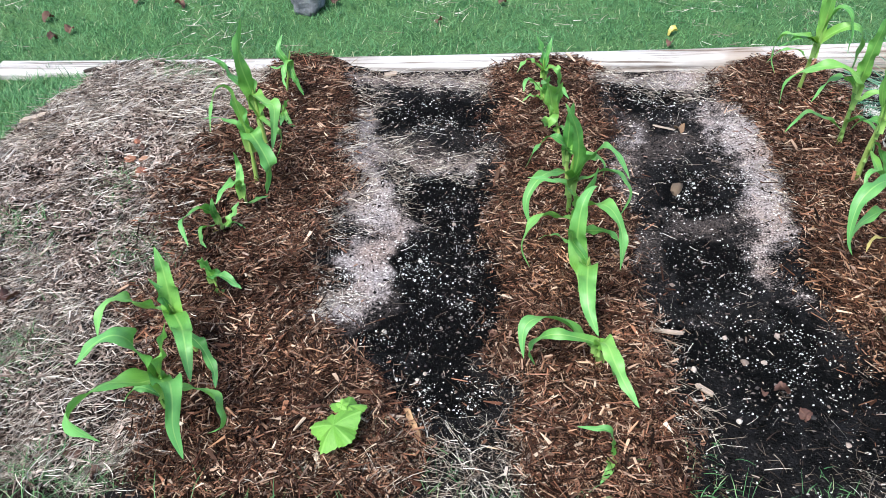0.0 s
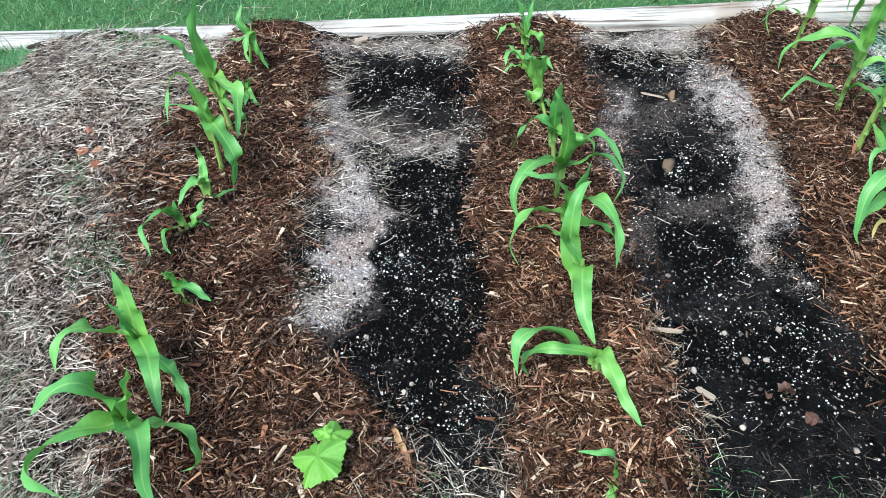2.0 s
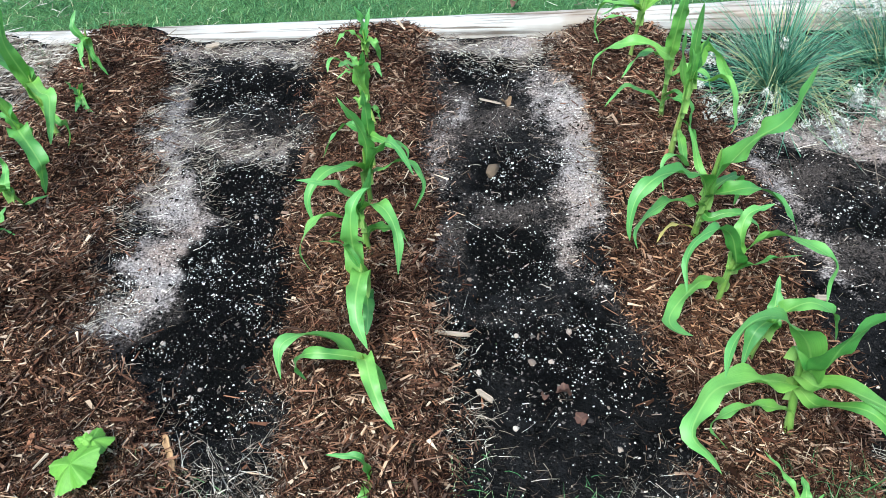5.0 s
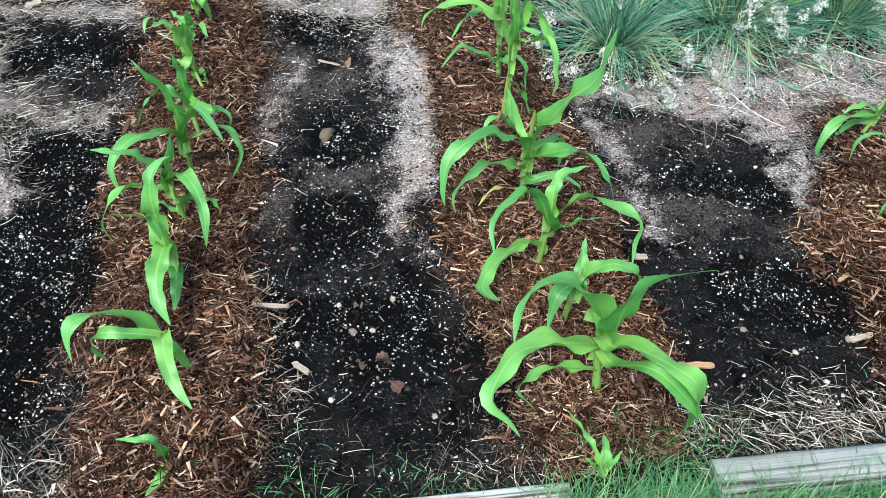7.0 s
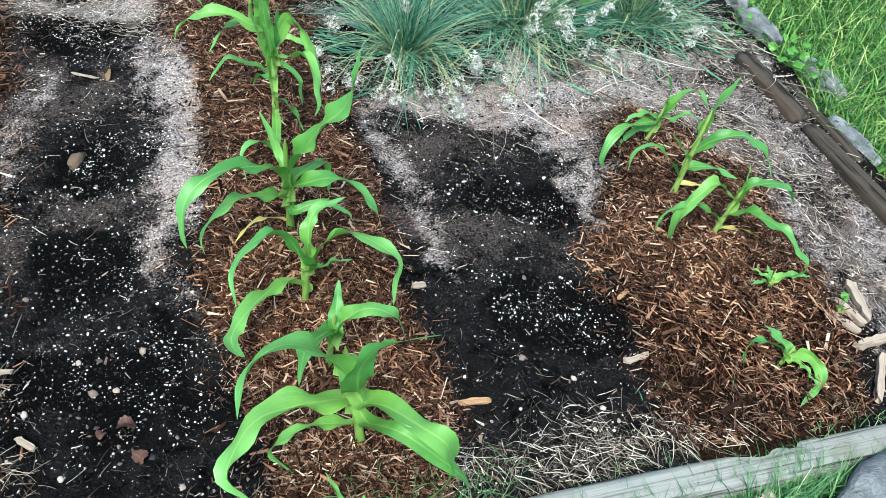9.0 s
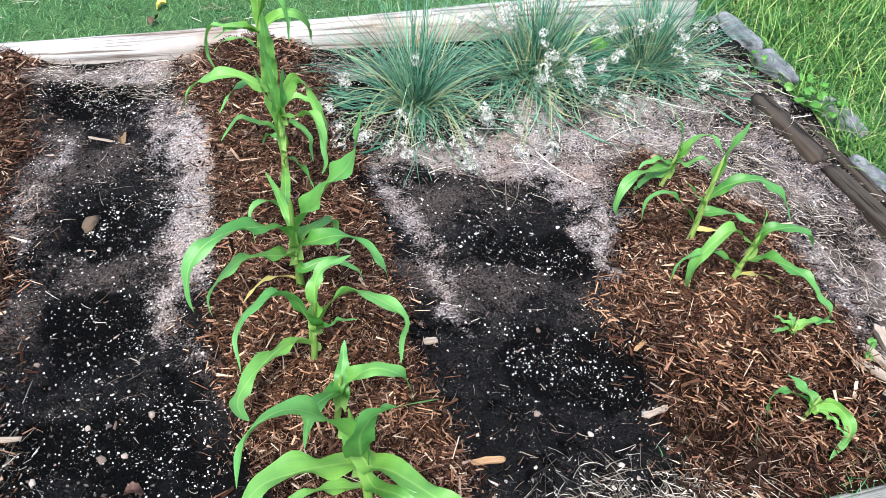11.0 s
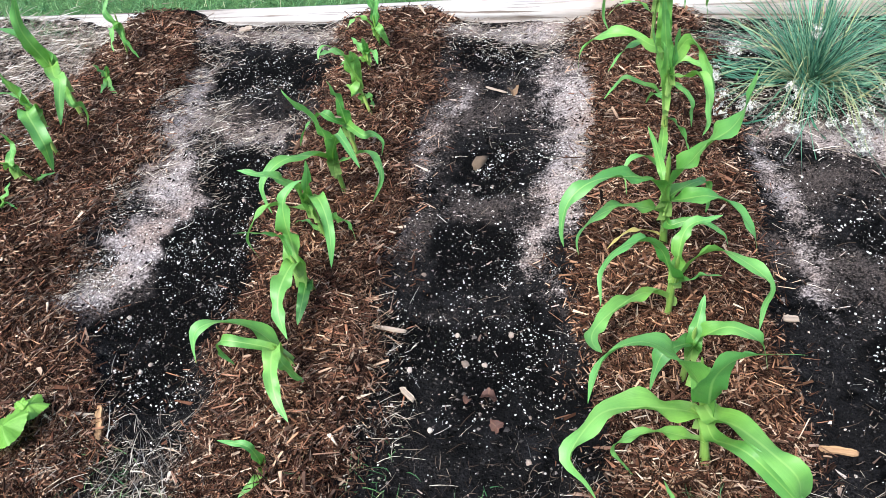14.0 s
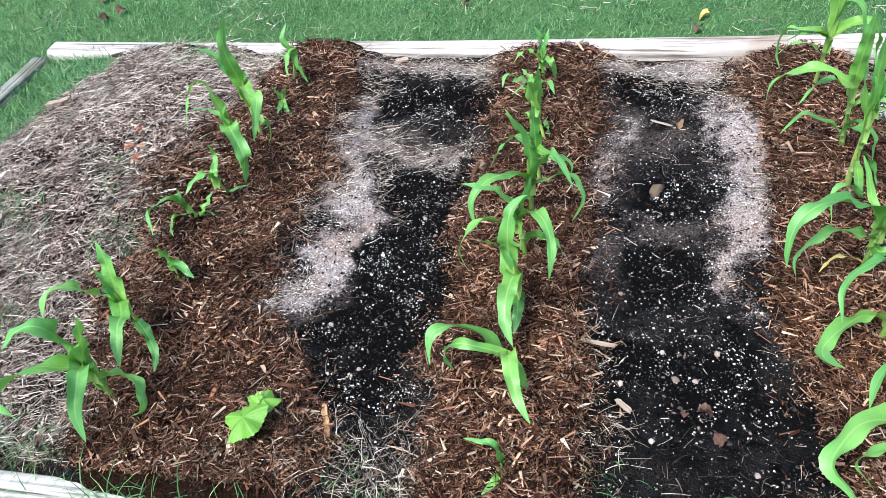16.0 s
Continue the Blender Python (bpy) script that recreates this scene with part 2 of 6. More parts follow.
def leaf_material(name, lo, hi, rib, see=0.3, veins=26.0, rough=0.36, tip=None):
    """A thin leaf with long veins and a pale midrib; its UVs run across and along the blade."""
    m, n, l, b = material(name, rough, 0.5)
    uv = n.new("ShaderNodeUVMap")
    sep = n.new("ShaderNodeSeparateXYZ")
    l.new(uv.outputs[0], sep.inputs[0])
    patch = speckle(n, 13, 4, links=l)
    oi = n.new("ShaderNodeObjectInfo")
    share = sums(n, l, "ADD", sums(n, l, "MULTIPLY", sums(n, l, "SUBTRACT", patch, 0.22), 1.3), sums(n, l, "MULTIPLY", sums(n, l, "SUBTRACT", oi.outputs["Random"], 0.5), 0.75), True)
    col = mixed(n, l, share, lo, hi)
    if tip:
        far = ramp(n, l, sep.outputs[1], [(0.25, (0, 0, 0)), (1.0, (0.85,) * 3)])
        col = mixed(n, l, far, col, tip)
        near = ramp(n, l, sep.outputs[1], [(0.0, (0.75,) * 3), (0.22, (0, 0, 0))])
        col = mixed(n, l, near, col, rib)
    streak = speckle(n, 9, 3, 0.6, (veins, 0.7, 1.0), l, "UV")
    col = mixed(n, l, 0.5, col, ramp(n, l, streak, [(0.32, (0.62,) * 3), (0.7, (1.0,) * 3)]), "MULTIPLY")
    off = sums(n, l, "ABSOLUTE", sums(n, l, "SUBTRACT", sep.outputs[0], 0.5), 0)
    mid = ramp(n, l, off, [(0.0, (1, 1, 1)), (0.03, (0.8,) * 3), (0.06, (0, 0, 0))])
    col = mixed(n, l, sums(n, l, "MULTIPLY", mid, 0.3), col, rib)
    l.new(col, b.inputs["Base Color"])
    bumped(n, l, b, streak, 0.35, 0.0012)
    t = n.new("ShaderNodeBsdfTranslucent")
    l.new(mixed(n, l, 1.0, col, (1.0, 1.0, 0.5), "MULTIPLY"), t.inputs[0])
    s = n.new("ShaderNodeMixShader")
    s.inputs[0].default_value = see
    l.new(b.outputs[0], s.inputs[1])
    l.new(t.outputs[0], s.inputs[2])
    l.new(s.outputs[0], n["Material Output"].inputs[0])
    return m


def object_varied(name, stops, rough=0.75):
    m, n, l, b = material(name, rough, 0.1)
    oi = n.new("ShaderNodeObjectInfo")
    col = ramp(n, l, oi.outputs["Random"], stops)
    fine = speckle(n, 60, 4, 0.6, (0.2, 1, 1), l)
    col = mixed(n, l, 0.6, col, ramp(n, l, fine, [(0.3, (0.45,) * 3), (0.7, (1,) * 3)]), "MULTIPLY")
    l.new(col, b.inputs["Base Color"])
    bumped(n, l, b, fine, 0.4, 0.003)
    return m


GROUND = ground_material()
CHIP = piecewise("bark_mulch", [(0.0, (0.004, 0.0025, 0.0018)), (0.22, (0.018, 0.0095, 0.0065)), (0.34, (0.085, 0.034, 0.022)), (0.43, (0.06, 0.043, 0.035)), (0.52, (0.15, 0.068, 0.042)), (0.6, (0.012, 0.007, 0.005)), (0.7, (0.22, 0.13, 0.088)), (0.79, (0.33, 0.155, 0.092)), (0.87, (0.29, 0.21, 0.17)), (0.94, (0.52, 0.34, 0.23)), (1.0, (0.78, 0.64, 0.5))], 0.75, (7.0, (0.013, 0.0066, 0.0045), 0.57))
SHRED = piecewise("bark_shreds", [(0.0, (0.006, 0.0034, 0.0024)), (0.45, (0.04, 0.0185, 0.0115)), (0.75, (0.15, 0.073, 0.043)), (0.93, (0.36, 0.215, 0.135)), (1.0, (0.6, 0.47, 0.35))], 0.8, (7.0, (0.013, 0.0066, 0.0045), 0.57))
FRESH_CHIP = piecewise("fresh_mulch", [(0.0, (0.02, 0.009, 0.005)), (0.35, (0.12, 0.055, 0.031)), (0.55, (0.05, 0.025, 0.016)), (0.78, (0.34, 0.18, 0.105)), (0.94, (0.46, 0.28, 0.175)), (1.0, (0.62, 0.45, 0.32))], 0.75)
DRY = piecewise("dry_straw", [(0.0, (0.09, 0.07, 0.056)), (0.35, (0.28, 0.235, 0.195)), (0.7, (0.54, 0.49, 0.42)), (1.0, (0.8, 0.76, 0.69))], 0.8)
OLD_STRAW = piecewise("old_straw", [(0.0, (0.05, 0.037, 0.03)), (0.4, (0.25, 0.2, 0.17)), (0.8, (0.61, 0.545, 0.49)), (1.0, (0.8, 0.76, 0.7))], 0.85)
OLD_CHIP = piecewise("grey_chips", [(0.0, (0.02, 0.0135, 0.011)), (0.3, (0.1, 0.069, 0.057)), (0.65, (0.31, 0.238, 0.203)), (0.9, (0.56, 0.47, 0.415)), (1.0, (0.7, 0.63, 0.57))], 0.85)
FIBRE = piecewise("dark_fibres", [(0.0, (0.012, 0.009, 0.007)), (0.5, (0.055, 0.04, 0.032)), (0.9, (0.16, 0.125, 0.1)), (1.0, (0.4, 0.34, 0.28))], 0.85)
PERLITE = piecewise("perlite", [(0.0, (0.55, 0.54, 0.52)), (0.6, (0.78, 0.77, 0.75)), (1.0, (0.88, 0.87, 0.85))], 0.9, scale=300)
CRUMB = piecewise("soil_crumbs", [(0.0, (0.002, 0.0019, 0.002)), (0.6, (0.009, 0.0088, 0.0095)), (0.85, (0.047, 0.043, 0.043)), (1.0, (0.18, 0.155, 0.145))], 0.95, scale=200)
TURF = piecewise("lawn_blades", [(0.0, (0.025, 0.09, 0.035)), (0.5, (0.075, 0.21, 0.08)), (0.88, (0.15, 0.31, 0.12)), (0.965, (0.26, 0.38, 0.18)), (1.0, (0.55, 0.52, 0.36))], 0.5, (2.2, (0.1, 0.25, 0.1), 0.4), seethrough=0.25, bump=0.0, spec=0.25)
CHIVE = piecewise("chive_blades", [(0.0, (0.018, 0.085, 0.055)), (0.4, (0.07, 0.22, 0.14)), (0.72, (0.17, 0.38, 0.25)), (0.87, (0.3, 0.48, 0.3)), (0.94, (0.42, 0.46, 0.2)), (1.0, (0.55, 0.46, 0.28))], 0.45, seethrough=0.2, bump=0.0, spec=0.25)
LUSH = piecewise("lush_grass", [(0.0, (0.02, 0.08, 0.022)), (0.45, (0.08, 0.22, 0.05)), (0.8, (0.21, 0.4, 0.09)), (0.95, (0.4, 0.52, 0.17)), (1.0, (0.58, 0.52, 0.3))], 0.45, seethrough=0.3, bump=0.0, spec=0.25)
PETAL = piecewise("white_florets", [(0.0, (0.28, 0.3, 0.24)), (0.35, (0.55, 0.55, 0.51)), (1.0, (0.74, 0.74, 0.72))], 0.7, seethrough=0.3, bump=0.0, spec=0.25)
STALK = piecewise("pale_stalks", [(0.0, (0.2, 0.26, 0.12)), (1.0, (0.4, 0.42, 0.24))], 0.6, bump=0.0)
PEBBLE = object_varied("pebbles", [(0.0, (0.16, 0.12, 0.1)), (0.4, (0.36, 0.29, 0.25)), (0.8, (0.55, 0.5, 0.45)), (1.0, (0.8, 0.78, 0.74))], 0.85)
TIMBER = timber_material("weathered_timber", (0.38, 0.365, 0.355), (0.12, 0.1, 0.088), (0.38, 0.25, 0.17))
GREY_TIMBER = timber_material("grey_timber", (0.215, 0.22, 0.21), (0.03, 0.028, 0.025), (0.27, 0.22, 0.17))
BLEACHED = timber_material("bleached_timber", (0.36, 0.365, 0.35), (0.06, 0.055, 0.05), (0.34, 0.28, 0.22))
OLD_TIMBER = timber_material("rotten_timber", (0.05, 0.042, 0.035), (0.007, 0.0055, 0.0045), (0.085, 0.062, 0.047))
FRESH_WOOD = timber_material("fresh_split_wood", (0.34, 0.21, 0.115), (0.13, 0.065, 0.033), (0.38, 0.25, 0.15))
GREY_WOOD = timber_material("greyed_split_wood", (0.3, 0.245, 0.2), (0.1, 0.075, 0.06), (0.34, 0.25, 0.18))
STONE = stone_material()
BLADE = leaf_material("corn_blade", (0.06, 0.22, 0.036), (0.26, 0.52, 0.1), (0.42, 0.62, 0.2), 0.32, 7.0, 0.42, (0.15, 0.41, 0.13))
STEM = leaf_material("corn_stem", (0.16, 0.3, 0.06), (0.38, 0.5, 0.14), (0.42, 0.52, 0.2), 0.1, 5.0)
YELLOW = leaf_material("yellowed_blade", (0.42, 0.36, 0.08), (0.6, 0.5, 0.18), (0.6, 0.52, 0.25), 0.25, 6.0)
SQUASH = leaf_material("squash_leaf", (0.12, 0.32, 0.04), (0.24, 0.5, 0.08), (0.34, 0.58, 0.17), 0.35, 3.0, 0.6)
BROWN_LEAF = leaf_material("dead_leaf", (0.06, 0.025, 0.018), (0.14, 0.068, 0.047), (0.19, 0.1, 0.066), 0.15, 5.0, 0.7)
WEED = leaf_material("weed_leaf", (0.07, 0.22, 0.03), (0.14, 0.36, 0.06), (0.2, 0.42, 0.1), 0.3, 4.0)

# ---- the garden plan: rows of mulch, hollows of potting soil, pale dry earth ----
MULCH_ROWS = {
    "a": [(-0.75, 3.06, 0.17), (-0.74, 2.5, 0.22), (-0.78, 2.1, 0.26), (-0.74, 1.86, 0.23), (-0.81, 1.67, 0.15), (-0.6, 1.4, 0.25), (-0.52, 1.2, 0.34)],
    "b": [(0.22, 3.05, 0.21), (0.24, 2.4, 0.18), (0.24, 1.8, 0.18), (0.27, 1.42, 0.2), (0.26, 1.1, 0.18)],
    "c": [(1.18, 3.02, 0.19), (1.21, 2.4, 0.2), (1.21, 1.7, 0.23), (1.25, 1.22, 0.2)],
    "d": [(2.36, 2.2, 0.14), (2.4, 1.9, 0.25), (2.33, 1.5, 0.31), (2.25, 1.2, 0.27)],
}
BLACK = [
    [(-0.36, 2.76, 0.09), (-0.24, 2.81, 0.11), (-0.06, 2.79, 0.12)], [(-0.11, 2.23, 0.155), (-0.09, 1.85, 0.155), (-0.1, 1.6, 0.14), (-0.12, 1.45, 0.1)], [(-0.3, 1.6, 0.05), (-0.15, 1.56, 0.1)],
    [(0.62, 2.93, 0.1), (0.8, 2.97, 0.05)], [(0.73, 2.33, 0.08), (0.7, 2.24, 0.09)], [(0.66, 1.9, 0.105), (0.71, 1.88, 0.105)],
    [(0.6, 1.54, 0.11), (0.78, 1.54, 0.12)], [(1.83, 2.01, 0.1), (1.93, 1.97, 0.105)], [(1.8, 1.54, 0.115), (1.89, 1.52, 0.12)],
]
DAMP = [[(0.55, 1.4, 0.1), (0.95, 1.42, 0.14)], [(0.52, 1.26, 0.08), (0.95, 1.24, 0.1)], [(-0.14, 1.3, 0.06), (0.02, 1.28, 0.05)], [(-0.32, 2.66, 0.07), (-0.05, 2.64, 0.07)], [(1.5, 1.36, 0.12), (2.0, 1.3, 0.08)], [(1.47, 1.62, 0.06), (1.56, 1.4, 0.1)], [(1.02, 1.52, 0.04), (0.92, 1.55, 0.06)]]
DUST = [[(0.52, 2.8, 0.06), (0.5, 2.2, 0.05), (0.47, 1.85, 0.05)], [(0.72, 2.66, 0.1), (0.58, 2.55, 0.08)], [(0.55, 2.1, 0.06), (0.85, 2.08, 0.05)], [(0.95, 1.7, 0.03), (1.0, 1.64, 0.04)], [(0.55, 1.72, -0.03), (0.85, 1.71, -0.03)], [(1.55, 1.9, 0.1), (1.9, 1.76, 0.07), (2.02, 1.74, 0.06)], [(1.64, 2.2, 0.06), (1.72, 2.28, 0.06), (1.9, 2.28, 0.05)], [(1.6, 2.0, 0.03), (1.64, 1.8, 0.05)], [(-0.42, 1.6, 0.08), (-0.3, 1.72, 0.06)], [(-0.42, 2.52, 0.05), (0.0, 2.46, 0.03)], [(-0.3, 2.66, 0.02), (-0.05, 2.64, 0.03)]]
PALE = [
    [(-0.49, 2.82, 0.05), (-0.45, 2.55, 0.06), (-0.44, 2.28, 0.08), (-0.37, 2.05, 0.075), (-0.345, 1.9, 0.09), (-0.36, 1.78, 0.07), (-0.46, 1.68, 0.06), (-0.54, 1.61, 0.04)],
    [(-0.42, 2.46, 0.035), (0.0, 2.42, 0.015)], [(0.92, 2.8, 0.11), (0.95, 2.55, 0.09), (0.91, 2.3, 0.065), (0.87, 2.05, 0.065), (0.86, 1.9, 0.04), (0.9, 1.75, 0.03)],
    [(0.52, 2.72, 0.02), (0.47, 2.1, 0.015), (0.45, 1.85, 0.015)], [(1.5, 2.4, 0.05), (1.56, 2.1, 0.03), (1.61, 1.68, 0.012)],
    [(1.55, 2.46, 0.06), (2.05, 2.45, 0.14), (2.75, 2.45, 0.16)], [(2.13, 2.35, 0.12), (2.07, 1.85, 0.03)], [(1.45, 3.0, 0.05), (1.95, 2.98, 0.04), (2.9, 2.9, 0.06)], [(2.8, 2.4, 0.2), (2.85, 1.3, 0.2)], [(3.0, 2.8, 0.14), (3.02, 1.3, 0.12)], [(2.1, 2.62, 0.12), (2.8, 2.62, 0.14)],
    [(-0.5, 3.06, 0.06), (0.0, 3.08, 0.06)], [(0.5, 3.08, 0.06), (0.95, 3.06, 0.08)],
]
STRAW = [[(-1.15, 3.05, 0.16), (-1.06, 2.6, 0.1)], [(-1.42, 2.78, 0.3), (-1.4, 2.2, 0.42), (-1.34, 1.7, 0.44), (-1.3, 1.2, 0.44)]]
LITTER = [[(1.5, 2.62, 0.08), (2.0, 2.62, 0.1)], [(2.3, 2.95, 0.12), (2.8, 2.85, 0.14)], [(1.45, 3.09, 0.05), (2.9, 3.06, 0.08)], [(1.9, 2.8, 0.08), (2.5, 2.72, 0.1)], [(-1.0, 3.135, 0.02), (1.3, 3.135, 0.02)], [(2.95, 3.05, 0.12), (3.0, 2.5, 0.06)], [(3.15, 2.9, 0.06), (3.18, 1.9, 0.06)], [(2.9, 1.9, 0.05), (2.85, 1.4, 0.05)], [(-0.9, 1.05, 0.05), (0.1, 1.06, 0.06)], [(-0.5, 1.78, 0.05), (-0.56, 1.62, 0.08)], [(-0.45, 2.46, 0.04), (0.02, 2.43, 0.03)], [(0.06, 1.44, 0.03), (0.06, 1.1, 0.04)], [(-0.2, 1.15, 0.06), (0.05, 1.17, 0.08)], [(0.9, 1.13, 0.05), (1.05, 1.13, 0.05)], [(-0.5, 2.9, 0.05), (-0.52, 2.35, 0.06), (-0.5, 2.0, 0.05)], [(-0.36, 2.5, 0.07), (-0.3, 2.2, 0.05)], [(-1.3, 1.72, 0.08), (-1.12, 1.4, 0.14), (-1.05, 1.12, 0.18)], [(1.5, 1.13, 0.05), (2.0, 1.16, 0.08)],
          [(-0.47, 2.95, 0.04), (-0.53, 2.3, 0.03), (-0.55, 1.7, 0.05)], [(-0.4, 3.06, 0.06), (0.0, 3.06, 0.05)], [(0.5, 3.06, 0.05), (1.0, 3.0, 0.07)], [(1.05, 2.8, 0.05), (0.98, 2.2, 0.05)], [(0.48, 1.6, 0.0), (0.49, 1.25, 0.02)], [(2.3, 2.4, 0.06), (2.8, 2.3, 0.1), (2.85, 1.6, 0.08)]]
LEFT, RIGHT, FRONT, BACK = -2.1, 3.12, 1.05, 3.15


def bands(x, y, lines, soft=0.06):
    return np.max([along(x, y, line, soft) for line in lines], 0)


def ragged(x, y, amount=1.0):
    """Places shifted a little, so that the edges between surfaces wander."""
    dx = 0.13 * (lattice(31, x, y, 0.19) - 0.5) + 0.08 * (lattice(32, x, y, 0.06) - 0.5) + 0.035 * (lattice(33, x, y, 0.02) - 0.5)
    dy = 0.13 * (lattice(34, x, y, 0.19) - 0.5) + 0.08 * (lattice(35, x, y, 0.06) - 0.5) + 0.035 * (lattice(36, x, y, 0.02) - 0.5)
    return x + amount * dx, y + amount * dy


def mulch_at(x, y):
    return bands(*ragged(x, y, 0.8), MULCH_ROWS.values(), 0.05)


def black_at(x, y):
    return np.maximum(bands(*ragged(x, y, 0.9), BLACK, 0.055) * (0.95 + 0.4 * lattice(37, x, y, 0.09)), bands(*ragged(x, y), DAMP, 0.14) * (1 - 0.45 * (x > 1.3)) * (0.32 + 0.5 * lattice(40, x, y, 0.07)))


def pale_at(x, y):
    return (1 - 0.18 * smooth(2.0, 2.3, x) - 0.2 * smooth(2.4, 2.7, x)) * bands(*ragged(x, y, 0.75), PALE, 0.09) * (0.6 + 0.6 * lattice(38, x, y, 0.12)) * (0.7 + 0.6 * lattice(39, x, y, 0.02))


def dust_at(x, y):
    return 1.25 * bands(*ragged(x, y), DUST, 0.14) * (0.4 + 0.9 * lattice(45, x, y, 0.08))


def litter_at(x, y):
    return bands(*ragged(x, y), LITTER, 0.08)


def lawn_at(x, y):
    e = 0.07 * (lattice(5, x, y, 0.16) - 0.5)
    inside = smooth(-0.04, 0.04, np.minimum(np.minimum(x - LEFT + e, RIGHT + 0.08 - x + e), np.minimum(y - FRONT + 0.03 + 0.065 * smooth(1.3, 1.1, x) + e, BACK + 0.1 - y)))
    rough_left = smooth(-1.72, -1.9, x - 0.6 * np.clip(y - 2.3, 0, 0.9) ** 2 + e)
    return np.maximum(1 - inside, rough_left)


def height(x, y):
    """The ground's height in metres."""
    x, y = np.asarray(x, float), np.asarray(y, float)
    near = smooth(8.0, 5.0, np.hypot(x - 0.5, y - 2.0))
    z = 0.055 * bands(x, y, MULCH_ROWS.values(), 0.14)
    z = z + 0.02 * (lattice(7, x, y, 0.05) - 0.5) * bands(x, y, MULCH_ROWS.values(), 0.05)
    z = z + (0.07 * (lattice(6, x, y, 0.13) - 0.4) + 0.035 * (lattice(8, x, y, 0.055) - 0.5)) * bands(x, y, STRAW, 0.2)
    z = z + 0.15 * bands(x, y, STRAW[1:], 0.3) * smooth(1.0, 2.0, y)
    z = z - 0.025 * bands(x, y, BLACK, 0.09)
    z = z - 0.05 * lawn_at(x, y)
    z = z + 0.03 * (lattice(1, x, y, 0.19) - 0.5) + 0.014 * (lattice(2, x, y, 0.06) - 0.5) + 0.007 * (lattice(3, x, y, 0.025) - 0.5)
    return z * near - 0.05 * (1 - near)


def flow(rng, x, y, seed, size, spread):
    """Headings that agree with their neighbours', as raked or fallen litter lies."""
    return 9.4 * lattice(seed, x, y, size) + rng.normal(0, spread, len(x)) + np.pi * (rng.random(len(x)) < 0.5)


def on_ground(x, y, up=0.0):
    return np.stack([x, y, height(x, y) + up], -1)


def ground():
    def axis(lo, hi, step, far):
        inner = np.arange(lo, hi + step / 2, step)
        grow = np.cumsum(step * 1.35 ** np.arange(1, 34))
        grow = grow[grow < far]
        return np.concatenate([lo - grow[::-1], inner, hi + grow])
    xs, ys = axis(-2.7, 3.9, 0.016, 400), axis(0.55, 4.6, 0.016, 400)
    X, Y = np.meshgrid(xs, ys)
    x, y = X.ravel(), Y.ravel()
    nx = len(xs)
    i = (np.arange(len(ys) - 1)[:, None] * nx + np.arange(nx - 1)[None]).ravel()
    me = mesh_of("ground", np.stack([x, y, height(x, y)], 1), np.stack([i, i + 1, i + nx + 1, i + nx], 1))
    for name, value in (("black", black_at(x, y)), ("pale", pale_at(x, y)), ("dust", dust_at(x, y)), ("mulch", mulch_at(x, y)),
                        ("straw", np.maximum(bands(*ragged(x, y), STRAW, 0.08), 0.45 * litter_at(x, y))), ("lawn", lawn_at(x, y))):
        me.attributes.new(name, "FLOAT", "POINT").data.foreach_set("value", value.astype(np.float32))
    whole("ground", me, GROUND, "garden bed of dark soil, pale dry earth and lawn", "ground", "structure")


ground()


def scatter(rng, count, box, chance):
    """Random places in a box (x0, y0, x1, y1), kept with the given chance."""
    x, y = box[0] + (box[2] - box[0]) * rng.random(count), box[1] + (box[3] - box[1]) * rng.random(count)
    keep = rng.random(count) < chance(x, y)
    return x[keep], y[keep]


